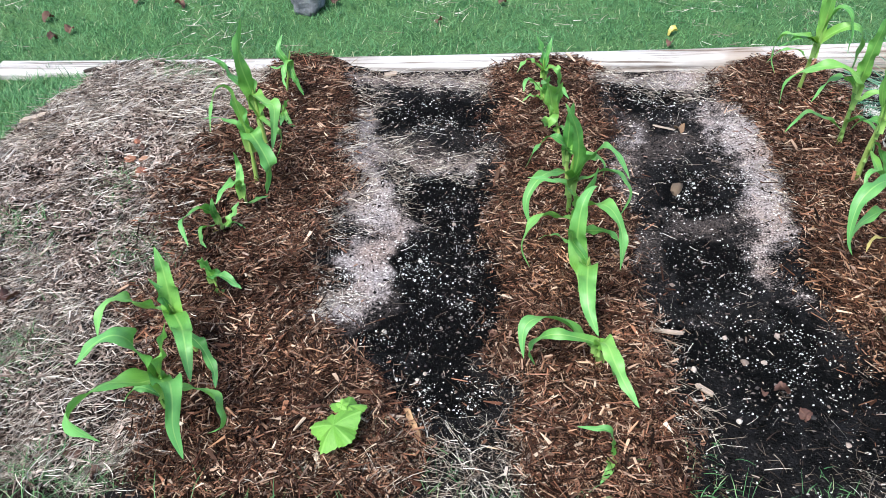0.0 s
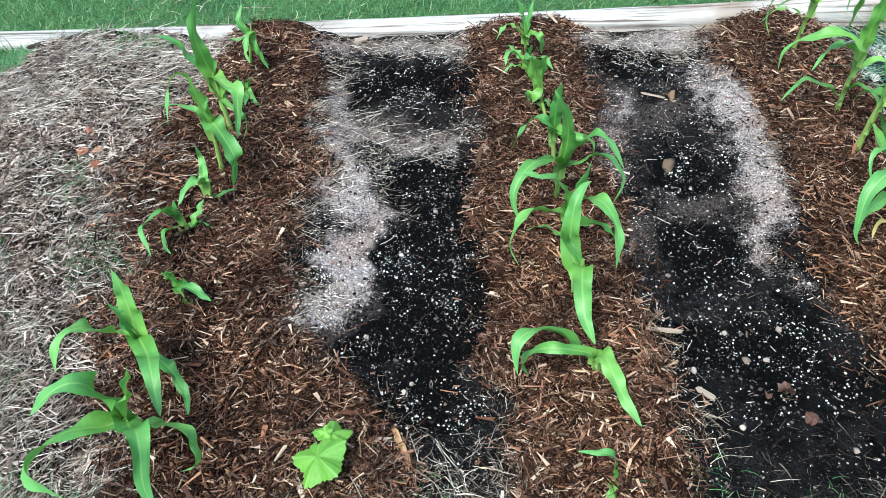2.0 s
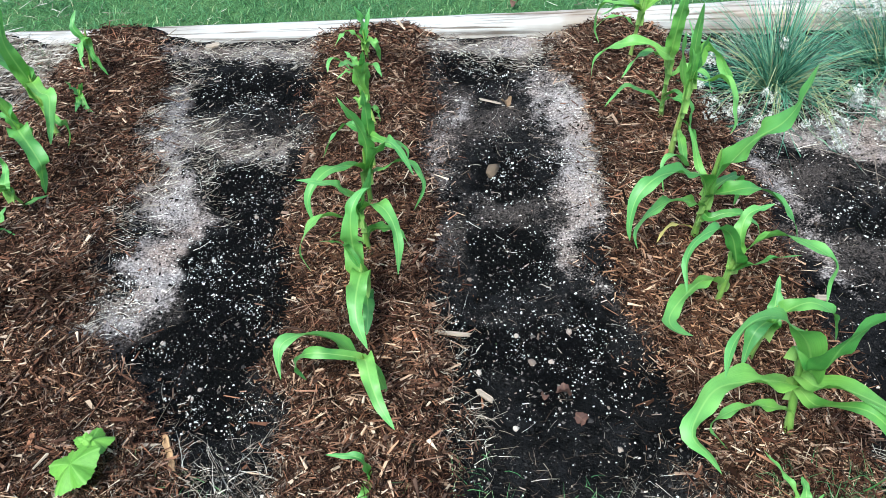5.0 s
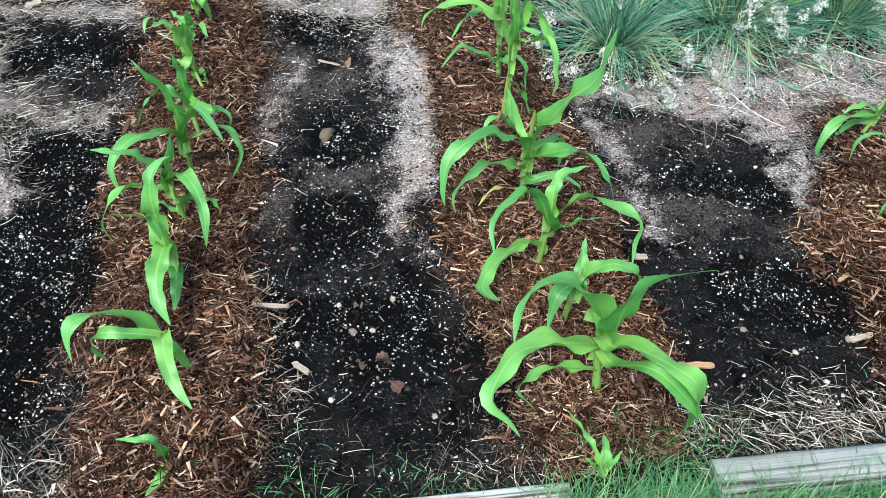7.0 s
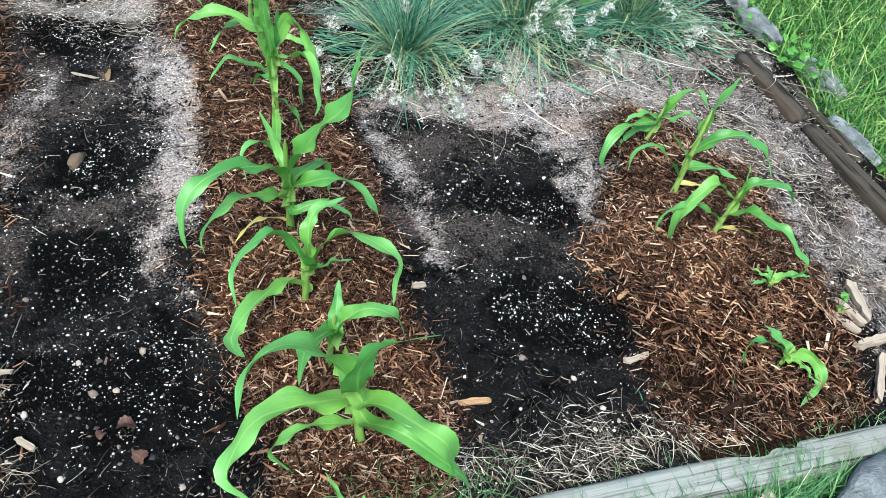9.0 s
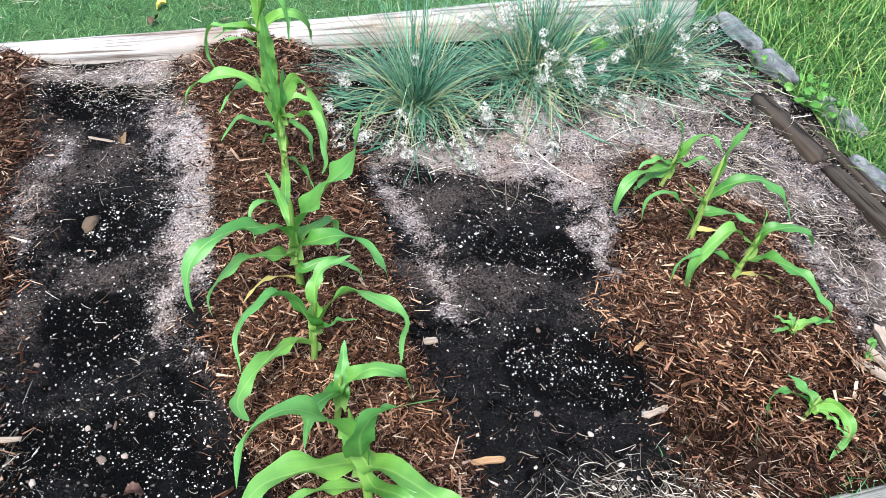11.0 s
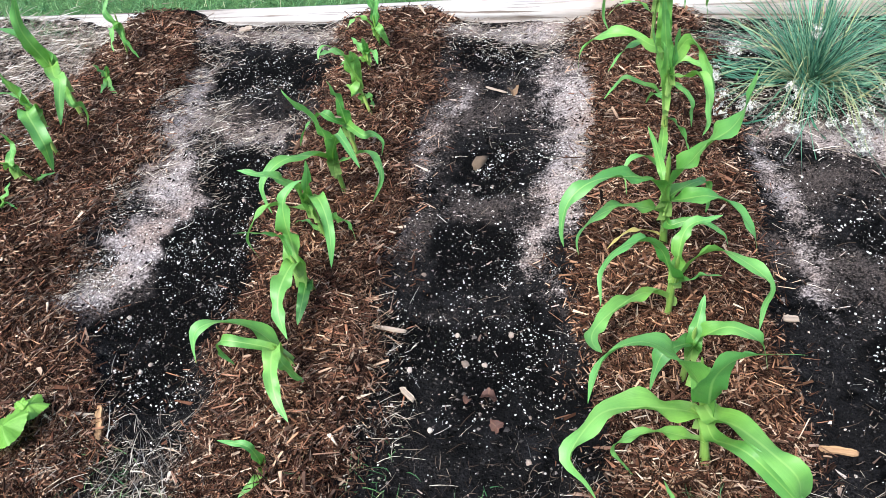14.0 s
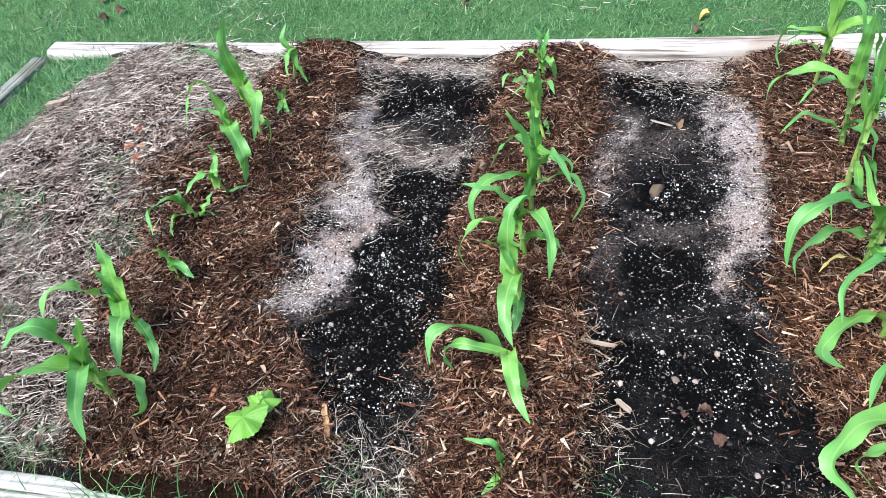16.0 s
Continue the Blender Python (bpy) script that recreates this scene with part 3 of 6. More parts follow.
# ---- edging: timbers, rotten rails, stones ----
def timber(name, x0, y0, x1, y1, top, width, tall, mat, label, seed, rot=0.0, rise=0.0):
    """A landscape timber: flat faces, rounded and worn edges, checks along the grain."""
    rng = fresh(seed)
    length = math.hypot(x1 - x0, y1 - y0)
    n = max(8, int(length / 0.03))
    prof = []
    for k in range(20):
        a = 2 * math.pi * (k + 0.5) / 20
        c, s = math.cos(a), math.sin(a)
        prof.append((math.copysign(abs(c) ** 0.38, c) * width / 2, math.copysign(abs(s) ** 0.38, s) * tall / 2))
    prof = np.array(prof)
    u = np.linspace(-length / 2, length / 2, n + 1)
    k = len(prof)
    U = np.repeat(u, k)
    PY, PZ = np.tile(prof[:, 0], n + 1), np.tile(prof[:, 1], n + 1)
    ang = np.tile(np.arange(k), n + 1)
    worn = 1 + (0.015 + 0.3 * rot) * (lattice(seed, U, ang * 0.3, 0.35) - 0.5) + (0.05 + 0.35 * rot) * (lattice(seed + 1, U * 0.3, ang * 0.05, 0.02) - 0.5) + 0.5 * rot * (lattice(seed + 2, U, ang * 0.02, 0.05) - 0.6)
    worn = worn * (1 - 0.5 * rot * smooth(0.42, 0.5, np.abs(U) / length))
    bow = (0.004 + 0.015 * rot) * np.sin(U * 2.1 + seed)
    share = (U / length + 0.5)
    lift = rise * share * (0.15 + 0.85 * share)
    v = np.stack([U, PY * worn + bow, PZ * worn + lift * (PZ / tall + 0.5)], 1)
    f = np.array([[r * k + c, r * k + (c + 1) % k, (r + 1) * k + (c + 1) % k, (r + 1) * k + c] for r in range(n) for c in range(k)])
    me = mesh_of(name, v, f[:, ::-1])
    bm = bmesh.new()
    bm.from_mesh(me)
    bm.faces.new([w for w in sorted(bm.verts, key=lambda w: w.index)[:k]])
    bm.verts.index_update()
    bm.verts.ensure_lookup_table()
    bm.faces.new([bm.verts[n * k + c] for c in range(k)][::-1])
    bmesh.ops.recalc_face_normals(bm, faces=bm.faces)
    bm.to_mesh(me)
    bm.free()
    ob = whole(name, me, mat, label, "timber", group="bed edging")
    ob.matrix_world = pose((x0 + x1) / 2, (y0 + y1) / 2, top - tall / 2, 0, 0, math.degrees(math.atan2(y1 - y0, x1 - x0)))
    return ob


timber("edging_timber", -2.19, 3.225, 3.0, 3.207, -0.005, 0.115, 0.1, TIMBER, "long pale weathered timber, orange-stained, sunk into the lawn at one end", 3, rise=0.17)
timber("edging_timber", -1.9, 0.95, 1.14, 1.003, 0.03, 0.085, 0.11, BLEACHED, "grey landscape timber half hidden by grass", 12)
timber("edging_timber", 1.47, 1.016, 2.64, 1.027, 0.045, 0.09, 0.11, GREY_TIMBER, "weathered landscape timber with split grain", 15)
timber("edging_timber", -2.21, 3.14, -2.22, 1.0, -0.02, 0.08, 0.09, GREY_TIMBER, "grey landscape timber sunk into long grass", 19)
timber("rotten_rail", 3.02, 2.62, 3.05, 2.23, 0.04, 0.07, 0.06, OLD_TIMBER, "dark rotten wooden rail lying on dry litter", 23, 0.28)
timber("rotten_rail", 3.045, 2.19, 3.12, 1.3, 0.03, 0.07, 0.06, OLD_TIMBER, "dark rotten wooden rail with a splintered end", 27, 0.28)
timber("rotten_rail", 3.13, 2.5, 3.16, 2.0, 0.015, 0.035, 0.04, OLD_TIMBER, "thin rotten wooden strip beside a rail", 29, 0.4)


def stone(name, x, y, z, sx, sy, sz, turn, seed, label, category="stone"):
    bm = bmesh.new()
    bmesh.ops.create_icosphere(bm, subdivisions=4, radius=1.0)
    off = Vector((seed * 3.1, seed * 1.7, seed * 0.9))
    for v in bm.verts:
        p = v.co.normalized()
        q = Vector([math.copysign(abs(c) ** 0.7, c) for c in p])
        w = 1 + 0.28 * noise.noise(p * 1.3 + off) + 0.12 * noise.noise(p * 3.1 + off) + 0.04 * noise.noise(p * 9 + off)
        v.co = Vector((q.x * sx, q.y * sy, q.z * sz)) * w
    me = bpy.data.meshes.new(name)
    bm.to_mesh(me)
    bm.free()
    ob = whole(name, me, STONE, label, category, group="border stones")
    ob.matrix_world = pose(x, y, z, 0, 0, turn)
    return ob


stone("border_stone", 3.22, 3.14, -0.03, 0.055, 0.15, 0.055, 8, 1, "pale grey border stone against tall grass")
stone("border_stone", 3.25, 2.86, -0.03, 0.048, 0.13, 0.052, 10, 2, "pale grey border stone beside dry litter")
stone("border_stone", 3.31, 2.5, -0.03, 0.045, 0.13, 0.055, 12, 3, "grey border stone half covered by a weed")
stone("border_stone", 3.2, 2.12, -0.02, 0.04, 0.12, 0.05, 8, 4, "pale grey border stone beside a rotten rail")
stone("corner_boulder", 2.5, 0.83, -0.02, 0.25, 0.16, 0.14, 12, 5, "large blue-grey boulder at the end of the timber", "boulder")
stone("lawn_stone", -0.93, 3.96, 0.0, 0.085, 0.12, 0.07, 0, 6, "round pale grey stone lying in the lawn")

# ---- corn ----
def curve_through(points, n):
    """A smooth line of n + 1 places through the points."""
    P = np.array(points, float)
    P = np.concatenate([[2 * P[0] - P[1]], P, [2 * P[-1] - P[-2]]])
    lens = np.linalg.norm(np.diff(P[1:-1], axis=0), axis=1)
    out = []
    for s in np.linspace(0, lens.sum(), n + 1):
        i = min(int(np.searchsorted(np.cumsum(lens), s - 1e-9)), len(lens) - 1)
        t = min(1.0, (s - lens[:i].sum()) / max(lens[i], 1e-6))
        a, b, c, d = P[i:i + 4]
        out.append(0.5 * (2 * b + (c - a) * t + (2 * a - 5 * b + 4 * c - d) * t * t + (3 * b - a - 3 * c + d) * t ** 3))
    return np.array(out)


def blade(points, width, seed, segs=30, fold=0.34, across=(-1, -0.62, -0.1, 0.1, 0.62, 1)):
    """A long leaf along a line through points: folded at the midrib near the stem, rippled along its margins, pointed."""
    rng = fresh(seed)
    c = curve_through(points, segs)
    c[1:-1] = 0.25 * c[:-2] + 0.5 * c[1:-1] + 0.25 * c[2:]
    t = np.linspace(0, 1, segs + 1)
    tan = np.gradient(c, axis=0)
    tan /= np.linalg.norm(tan, axis=1)[:, None] + 1e-9
    flat = c[-1] - c[0]
    a0 = math.atan2(flat[1], flat[0])
    side = np.empty_like(c)
    last = np.array([-math.sin(a0), math.cos(a0), 0.0])
    for i in range(segs + 1):
        last = last - tan[i] * (last @ tan[i])
        last /= np.linalg.norm(last) + 1e-9
        side[i] = last
    roll = (0.35 * np.sin(2.5 * t + rng.random() * 6) + (rng.random() - 0.5) * 0.5) * t
    up = np.cross(tan, side)
    side = side * np.cos(roll)[:, None] + up * np.sin(roll)[:, None]
    up = np.cross(tan, side)
    if up[:, 2].sum() < 0:
        up = -up
    w = 0.62 * width * np.minimum(1, 0.52 + 1.9 * t) * np.clip(1 - t ** 2.7, 0, 1) ** 0.8 + 0.0005
    phase, rate = rng.random(2) * 6.28, 2.0 + 1.8 * rng.random()
    v = []
    for u in across:
        wave = abs(u) ** 2 * (0.5 * np.sin(t * rate * 6.28 + phase[0 if u < 0 else 1]) + 0.16 * np.sin(t * rate * 13.1 + phase[1 if u < 0 else 0])) * np.minimum(1, t * 4) * np.minimum(1, 5 * (1 - t))
        v.append(c + side * (u * w)[:, None] + up * ((abs(u) * (fold * (1 - 0.5 * t) + 1.1 * np.exp(-t / 0.07)) + wave) * w)[:, None])
    v = np.stack(v, 1).reshape(-1, 3)
    k = len(across)
    f, uv = [], []
    for i in range(segs):
        for j in range(k - 1):
            f.append([i * k + j, i * k + j + 1, (i + 1) * k + j + 1, (i + 1) * k + j])
            uv.append([[(across[q] + 1) / 2, s] for q, s in ((j, t[i]), (j + 1, t[i]), (j + 1, t[i + 1]), (j, t[i + 1]))])
    return mesh_of("leaf", v, f, uv)


def tube(points, radii, sides=10):
    """A round tapering tube along points, closed at both ends."""
    P = np.array(points, float)
    v, f, uv = [], [], []
    for i, (p, rad) in enumerate(zip(P, radii)):
        for s in range(sides):
            a = 2 * math.pi * s / sides
            v.append(p + np.array([math.cos(a), math.sin(a), 0]) * rad)
    for i in range(len(P) - 1):
        for s in range(sides):
            q = (s + 1) % sides
            f.append([i * sides + s, i * sides + q, (i + 1) * sides + q, (i + 1) * sides + s])
            uv.append([[s / sides, i / len(P)], [(s + 1) / sides, i / len(P)], [(s + 1) / sides, (i + 1) / len(P)], [s / sides, (i + 1) / len(P)]])
    return mesh_of("stem", np.array(v), f, uv)


def corn(x, y, tall, thick, label, lean=(0.0, 0.0)):
    """A corn stem wrapped in its sheaths; lean: how far its top stands off its foot. The leaves come after."""
    foot = float(height(x, y)) - 0.01
    plant = tagged(new("corn_plant"), label, "corn plant", "corn plants in mulched rows")
    plant.matrix_world = pose(x, y, foot)
    hs = np.linspace(0, 1, 13)
    pts = [(lean[0] * h, lean[1] * h, h * tall) for h in hs]
    radii = [thick * (1 - 0.55 * h) * (1 + 0.1 * math.sin(h * 21)) for h in hs]
    radii[0] *= 1.15
    radii[-1] = thick * 0.12
    part("stem", tube(pts, radii), STEM, plant, "pale green sheathed stem")
    plant["thick"], plant["tall"], plant["lean_x"], plant["lean_y"] = thick * 0.55, tall, lean[0], lean[1]
    return plant


def leaf(plant, width, z0, *way, mat=None):
    """A leaf of a plant: leaves the stem at z0 and passes through (heading in degrees, reach, height) places, seen from the stem there."""
    h = z0 / plant["tall"]
    cx, cy = plant["lean_x"] * h, plant["lean_y"] * h
    turn = radians(way[0][0])
    ox, oy = cx + plant["thick"] * math.cos(turn), cy + plant["thick"] * math.sin(turn)
    low = min(0.07, 0.3 * z0 + 0.006)
    points = [(ox, oy, max(0.0, z0 - low)), (ox, oy, max(0.004, z0 - 0.15 * low))] + [(cx + r * math.cos(radians(a)), cy + r * math.sin(radians(a)), z) for a, r, z in way]
    count = len(plant.children)
    part("leaf", blade(points, width, int(abs(z0) * 9000) + count * 17 + int(abs(plant.location.y) * 100)), mat or BLADE, plant, "yellowed dry lower leaf" if mat else "")

p = corn(1.252, 1.250, 0.345, 0.0115, "tall green corn plant, broad arching leaves, in bark mulch", (-0.046, 0.035))
leaf(p, 0.056, 0.182, (-163, 0.064, 0.216), (-167, 0.130, 0.230), (-166, 0.214, 0.233), (-154, 0.295, 0.194), (-145, 0.286, 0.173), (-137, 0.284, 0.143))
leaf(p, 0.027, 0.094, (-174, 0.053, 0.114), (-176, 0.101, 0.125), (-173, 0.167, 0.109), (-171, 0.187, 0.076), (-159, 0.153, 0.025))
leaf(p, 0.052, 0.264, (-86, 0.045, 0.264), (-131, 0.057, 0.370), (-162, 0.122, 0.441), (-161, 0.186, 0.449), (-157, 0.229, 0.417), (-150, 0.258, 0.371))
leaf(p, 0.046, 0.319, (-87, 0.086, 0.319), (-93, 0.119, 0.439), (-87, 0.150, 0.538), (-77, 0.178, 0.592), (-62, 0.213, 0.616))
leaf(p, 0.042, 0.228, (-74, 0.051, 0.228), (-64, 0.101, 0.278), (-60, 0.210, 0.317), (-55, 0.246, 0.282), (-48, 0.250, 0.101), (-56, 0.221, 0.016))
leaf(p, 0.030, 0.190, (-79, 0.065, 0.190), (-78, 0.125, 0.268), (-72, 0.179, 0.311), (-55, 0.247, 0.223), (-46, 0.282, 0.125), (-45, 0.296, 0.029))
p = corn(1.210, 1.450, 0.246, 0.0090, "young green corn plant, narrow arching leaves, in bark mulch", (0.004, -0.025))
leaf(p, 0.032, 0.196, (-9, 0.061, 0.257), (-9, 0.114, 0.242), (-8, 0.145, 0.201), (-10, 0.160, 0.143))
leaf(p, 0.030, 0.196, (-57, 0.004, 0.205), (72, 0.068, 0.270))
leaf(p, 0.036, 0.196, (-133, 0.092, 0.238), (-133, 0.115, 0.209), (-129, 0.142, 0.159))
p = corn(1.187, 1.645, 0.249, 0.0095, "young green corn plant, narrow arching leaves, in bark mulch", (0.003, -0.015))
leaf(p, 0.040, 0.093, (-164, 0.069, 0.129), (-149, 0.156, 0.134), (-142, 0.231, 0.131), (-133, 0.269, 0.150), (-123, 0.303, 0.196))
leaf(p, 0.034, 0.208, (-106, 0.038, 0.208), (-140, 0.055, 0.299), (-149, 0.101, 0.343), (-152, 0.159, 0.336), (-147, 0.204, 0.306), (-136, 0.239, 0.253))
leaf(p, 0.034, 0.157, (13, 0.023, 0.207), (0, 0.068, 0.259), (-18, 0.116, 0.291), (-32, 0.215, 0.285), (-40, 0.221, 0.246), (-47, 0.239, 0.206))
leaf(p, 0.020, 0.158, (-73, 0.063, 0.226), (-68, 0.108, 0.288), (-66, 0.169, 0.350))
leaf(p, 0.030, 0.231, (70, 0.051, 0.292), (41, 0.129, 0.298))
p = corn(1.190, 1.905, 0.400, 0.0115, "tall green corn plant, broad arching leaves, one yellowed, in bark mulch", (-0.024, -0.075))
leaf(p, 0.043, 0.242, (-152, 0.053, 0.312), (-152, 0.151, 0.358), (-149, 0.228, 0.376), (-148, 0.281, 0.346), (-145, 0.308, 0.284), (-143, 0.307, 0.235))
leaf(p, 0.032, 0.177, (-152, 0.092, 0.229), (-152, 0.151, 0.247), (-151, 0.221, 0.229), (-147, 0.260, 0.196), (-142, 0.270, 0.175))
leaf(p, 0.011, 0.073, (-162, 0.070, 0.109), (-151, 0.130, 0.125), (-141, 0.192, 0.135), mat=YELLOW)
leaf(p, 0.040, 0.226, (-36, 0.054, 0.256), (-23, 0.097, 0.273), (-21, 0.145, 0.269), (-25, 0.193, 0.244), (-29, 0.229, 0.214), (-34, 0.251, 0.179))
leaf(p, 0.020, 0.157, (-75, 0.039, 0.157), (-40, 0.058, 0.174), (-20, 0.104, 0.167), (-15, 0.147, 0.136), (-17, 0.169, 0.095))
leaf(p, 0.054, 0.280, (3, 0.043, 0.342), (-5, 0.076, 0.413), (-16, 0.123, 0.480), (-17, 0.147, 0.557), (-17, 0.155, 0.649))
leaf(p, 0.020, 0.245, (95, 0.075, 0.245), (105, 0.105, 0.311), (114, 0.125, 0.367))
leaf(p, 0.026, 0.240, (34, 0.104, 0.240), (31, 0.132, 0.188), (31, 0.133, 0.121))
p = corn(1.200, 2.270, 0.420, 0.0110, "tall green corn plant, narrow arching leaves, beside the chives", (-0.018, -0.090))
leaf(p, 0.034, 0.356, (-33, 0.039, 0.356), (-33, 0.077, 0.379), (-45, 0.130, 0.357), (-56, 0.173, 0.308), (-63, 0.183, 0.272))
leaf(p, 0.031, 0.387, (60, 0.097, 0.409), (35, 0.097, 0.399), (8, 0.101, 0.361), (-22, 0.124, 0.347), (-47, 0.149, 0.300))
leaf(p, 0.022, 0.269, (123, 0.062, 0.236), (125, 0.085, 0.193))
leaf(p, 0.019, 0.156, (-97, 0.195, 0.156), (-104, 0.217, 0.206), (-112, 0.252, 0.225), (-114, 0.283, 0.208), (-110, 0.318, 0.148))
leaf(p, 0.024, 0.300, (-123, 0.032, 0.452), (112, 0.063, 0.497))
leaf(p, 0.024, 0.354, (-130, 0.035, 0.490), (-120, 0.079, 0.617))
leaf(p, 0.020, 0.184, (15, 0.051, 0.131), (1, 0.080, 0.057))
leaf(p, 0.020, 0.293, (-177, 0.036, 0.394), (-141, 0.081, 0.525))
leaf(p, 0.022, 0.347, (-47, 0.011, 0.427), (-71, 0.034, 0.508))
p = corn(1.227, 2.508, 0.360, 0.0090, "young green corn plant, narrow arching leaves, beside the chives", (-0.050, -0.110))
leaf(p, 0.032, 0.310, (-123, 0.072, 0.347), (-152, 0.104, 0.374), (-164, 0.162, 0.375), (-178, 0.190, 0.340), (180, 0.233, 0.287), (-176, 0.241, 0.227))
leaf(p, 0.034, 0.330, (-99, 0.027, 0.424), (-100, 0.054, 0.501), (-101, 0.081, 0.574))
leaf(p, 0.026, 0.260, (-165, 0.050, 0.310), (-165, 0.110, 0.312), (-160, 0.170, 0.250))
leaf(p, 0.019, 0.080, (170, 0.080, 0.125), (172, 0.140, 0.130), (176, 0.190, 0.060))
leaf(p, 0.022, 0.220, (-20, 0.050, 0.250), (-15, 0.110, 0.240), (-20, 0.150, 0.170))
leaf(p, 0.020, 0.120, (-40, 0.050, 0.150), (-45, 0.100, 0.120), (-48, 0.120, 0.040))
p = corn(1.190, 2.880, 0.360, 0.0080, "tall green corn plant, narrow arching leaves, beside the chives", (-0.005, -0.085))
leaf(p, 0.027, 0.250, (-137, 0.077, 0.285), (-152, 0.140, 0.305), (-162, 0.163, 0.278), (-162, 0.182, 0.220), (-154, 0.168, 0.153))
leaf(p, 0.019, 0.250, (-145, 0.123, 0.293), (-156, 0.129, 0.266), (-166, 0.154, 0.239))
leaf(p, 0.029, 0.250, (-30, 0.052, 0.294), (-25, 0.100, 0.325), (-10, 0.137, 0.288), (10, 0.173, 0.173), (23, 0.202, 0.080))
leaf(p, 0.029, 0.320, (-100, 0.020, 0.430), (-95, 0.050, 0.560))
leaf(p, 0.022, 0.310, (-20, 0.040, 0.380), (-28, 0.085, 0.360), (-35, 0.105, 0.230))
leaf(p, 0.027, 0.300, (-150, 0.020, 0.400), (-130, 0.060, 0.500))
leaf(p, 0.013, 0.160, (175, 0.060, 0.200), (178, 0.120, 0.190), (-178, 0.160, 0.150))
p = corn(0.285, 1.430, 0.147, 0.0075, "small green corn plant, few leaves, in bark mulch", (-0.015, -0.045))
leaf(p, 0.037, 0.070, (154, 0.068, 0.119), (168, 0.107, 0.163), (-180, 0.152, 0.192), (-172, 0.186, 0.194), (-166, 0.198, 0.167), (-159, 0.202, 0.127))
leaf(p, 0.033, 0.137, (-73, 0.043, 0.168), (-75, 0.101, 0.163), (-72, 0.153, 0.142), (-67, 0.195, 0.109))
leaf(p, 0.022, 0.137, (-55, 0.056, 0.140), (-36, 0.052, 0.074), (-17, 0.053, 0.016))
leaf(p, 0.022, 0.137, (-172, 0.100, 0.172), (176, 0.146, 0.129), (173, 0.165, 0.078), (169, 0.148, 0.016))
p = corn(0.266, 1.680, 0.227, 0.0080, "young green corn plant, broad arching leaves, in bark mulch", (-0.004, -0.065))
leaf(p, 0.040, 0.203, (-97, 0.086, 0.196), (-93, 0.141, 0.164), (-85, 0.184, 0.117))
leaf(p, 0.028, 0.094, (-84, 0.074, 0.092), (-88, 0.130, 0.067))
leaf(p, 0.042, 0.141, (117, 0.051, 0.194), (117, 0.059, 0.271), (106, 0.068, 0.332), (87, 0.102, 0.354), (79, 0.117, 0.350))
leaf(p, 0.017, 0.211, (129, 0.061, 0.232), (-163, 0.054, 0.311), (-131, 0.117, 0.383))
p = corn(0.262, 1.865, 0.221, 0.0085, "young green corn plant, narrow arching leaves, in bark mulch", (-0.016, -0.035))
leaf(p, 0.029, 0.210, (-126, 0.039, 0.289), (-134, 0.085, 0.341), (-146, 0.123, 0.358), (-161, 0.151, 0.347))
leaf(p, 0.027, 0.173, (-160, 0.042, 0.183), (-160, 0.093, 0.206), (-157, 0.133, 0.199), (-151, 0.169, 0.177), (-145, 0.187, 0.143), (-137, 0.180, 0.093))
leaf(p, 0.012, 0.050, (156, 0.058, 0.075), (155, 0.094, 0.062), (164, 0.119, 0.045))
leaf(p, 0.032, 0.210, (-47, 0.067, 0.263), (-50, 0.117, 0.279), (-53, 0.161, 0.261), (-57, 0.196, 0.218), (-62, 0.219, 0.153))
leaf(p, 0.022, 0.089, (65, 0.034, 0.089), (1, 0.053, 0.119), (-17, 0.090, 0.134), (-26, 0.120, 0.129), (-33, 0.145, 0.118))
leaf(p, 0.026, 0.210, (-51, 0.028, 0.271), (-44, 0.046, 0.321), (-41, 0.054, 0.371))
p = corn(0.255, 2.090, 0.268, 0.0090, "tall green corn plant, narrow arching leaves, in bark mulch", (-0.005, -0.050))
leaf(p, 0.032, 0.182, (-124, 0.054, 0.229), (-128, 0.133, 0.269), (-128, 0.193, 0.267), (-128, 0.232, 0.234), (-126, 0.243, 0.196), (-122, 0.242, 0.153))
leaf(p, 0.032, 0.183, (-71, 0.029, 0.256), (-82, 0.047, 0.329), (-98, 0.083, 0.410), (-109, 0.116, 0.479), (-114, 0.115, 0.495))
leaf(p, 0.034, 0.172, (-61, 0.044, 0.238), (-49, 0.080, 0.310), (-55, 0.132, 0.356), (-54, 0.180, 0.353), (-51, 0.223, 0.293))
leaf(p, 0.024, 0.156, (-24, 0.051, 0.196), (-3, 0.095, 0.207), (-13, 0.137, 0.212), (-23, 0.174, 0.206), (-31, 0.190, 0.181), (-42, 0.184, 0.126))
p = corn(0.262, 2.250, 0.177, 0.0080, "young green corn plant, narrow arching leaves, in bark mulch", (-0.014, -0.015))
leaf(p, 0.030, 0.127, (-94, 0.025, 0.252), (-91, 0.085, 0.368))
leaf(p, 0.021, 0.168, (-105, 0.045, 0.199), (-135, 0.062, 0.227), (-159, 0.070, 0.212), (-150, 0.114, 0.194), (-149, 0.145, 0.147), (-155, 0.149, 0.117))
leaf(p, 0.022, 0.165, (-47, 0.110, 0.175), (-28, 0.105, 0.159), (-21, 0.127, 0.122), (-31, 0.135, 0.089))
p = corn(0.262, 2.465, 0.188, 0.007, "young green corn plant, few leaves, in bark mulch", (-0.048, 0.031))
leaf(p, 0.029, 0.156, (112, 0.045, 0.166), (141, 0.067, 0.215), (157, 0.089, 0.253), (177, 0.103, 0.253), (-169, 0.108, 0.233))
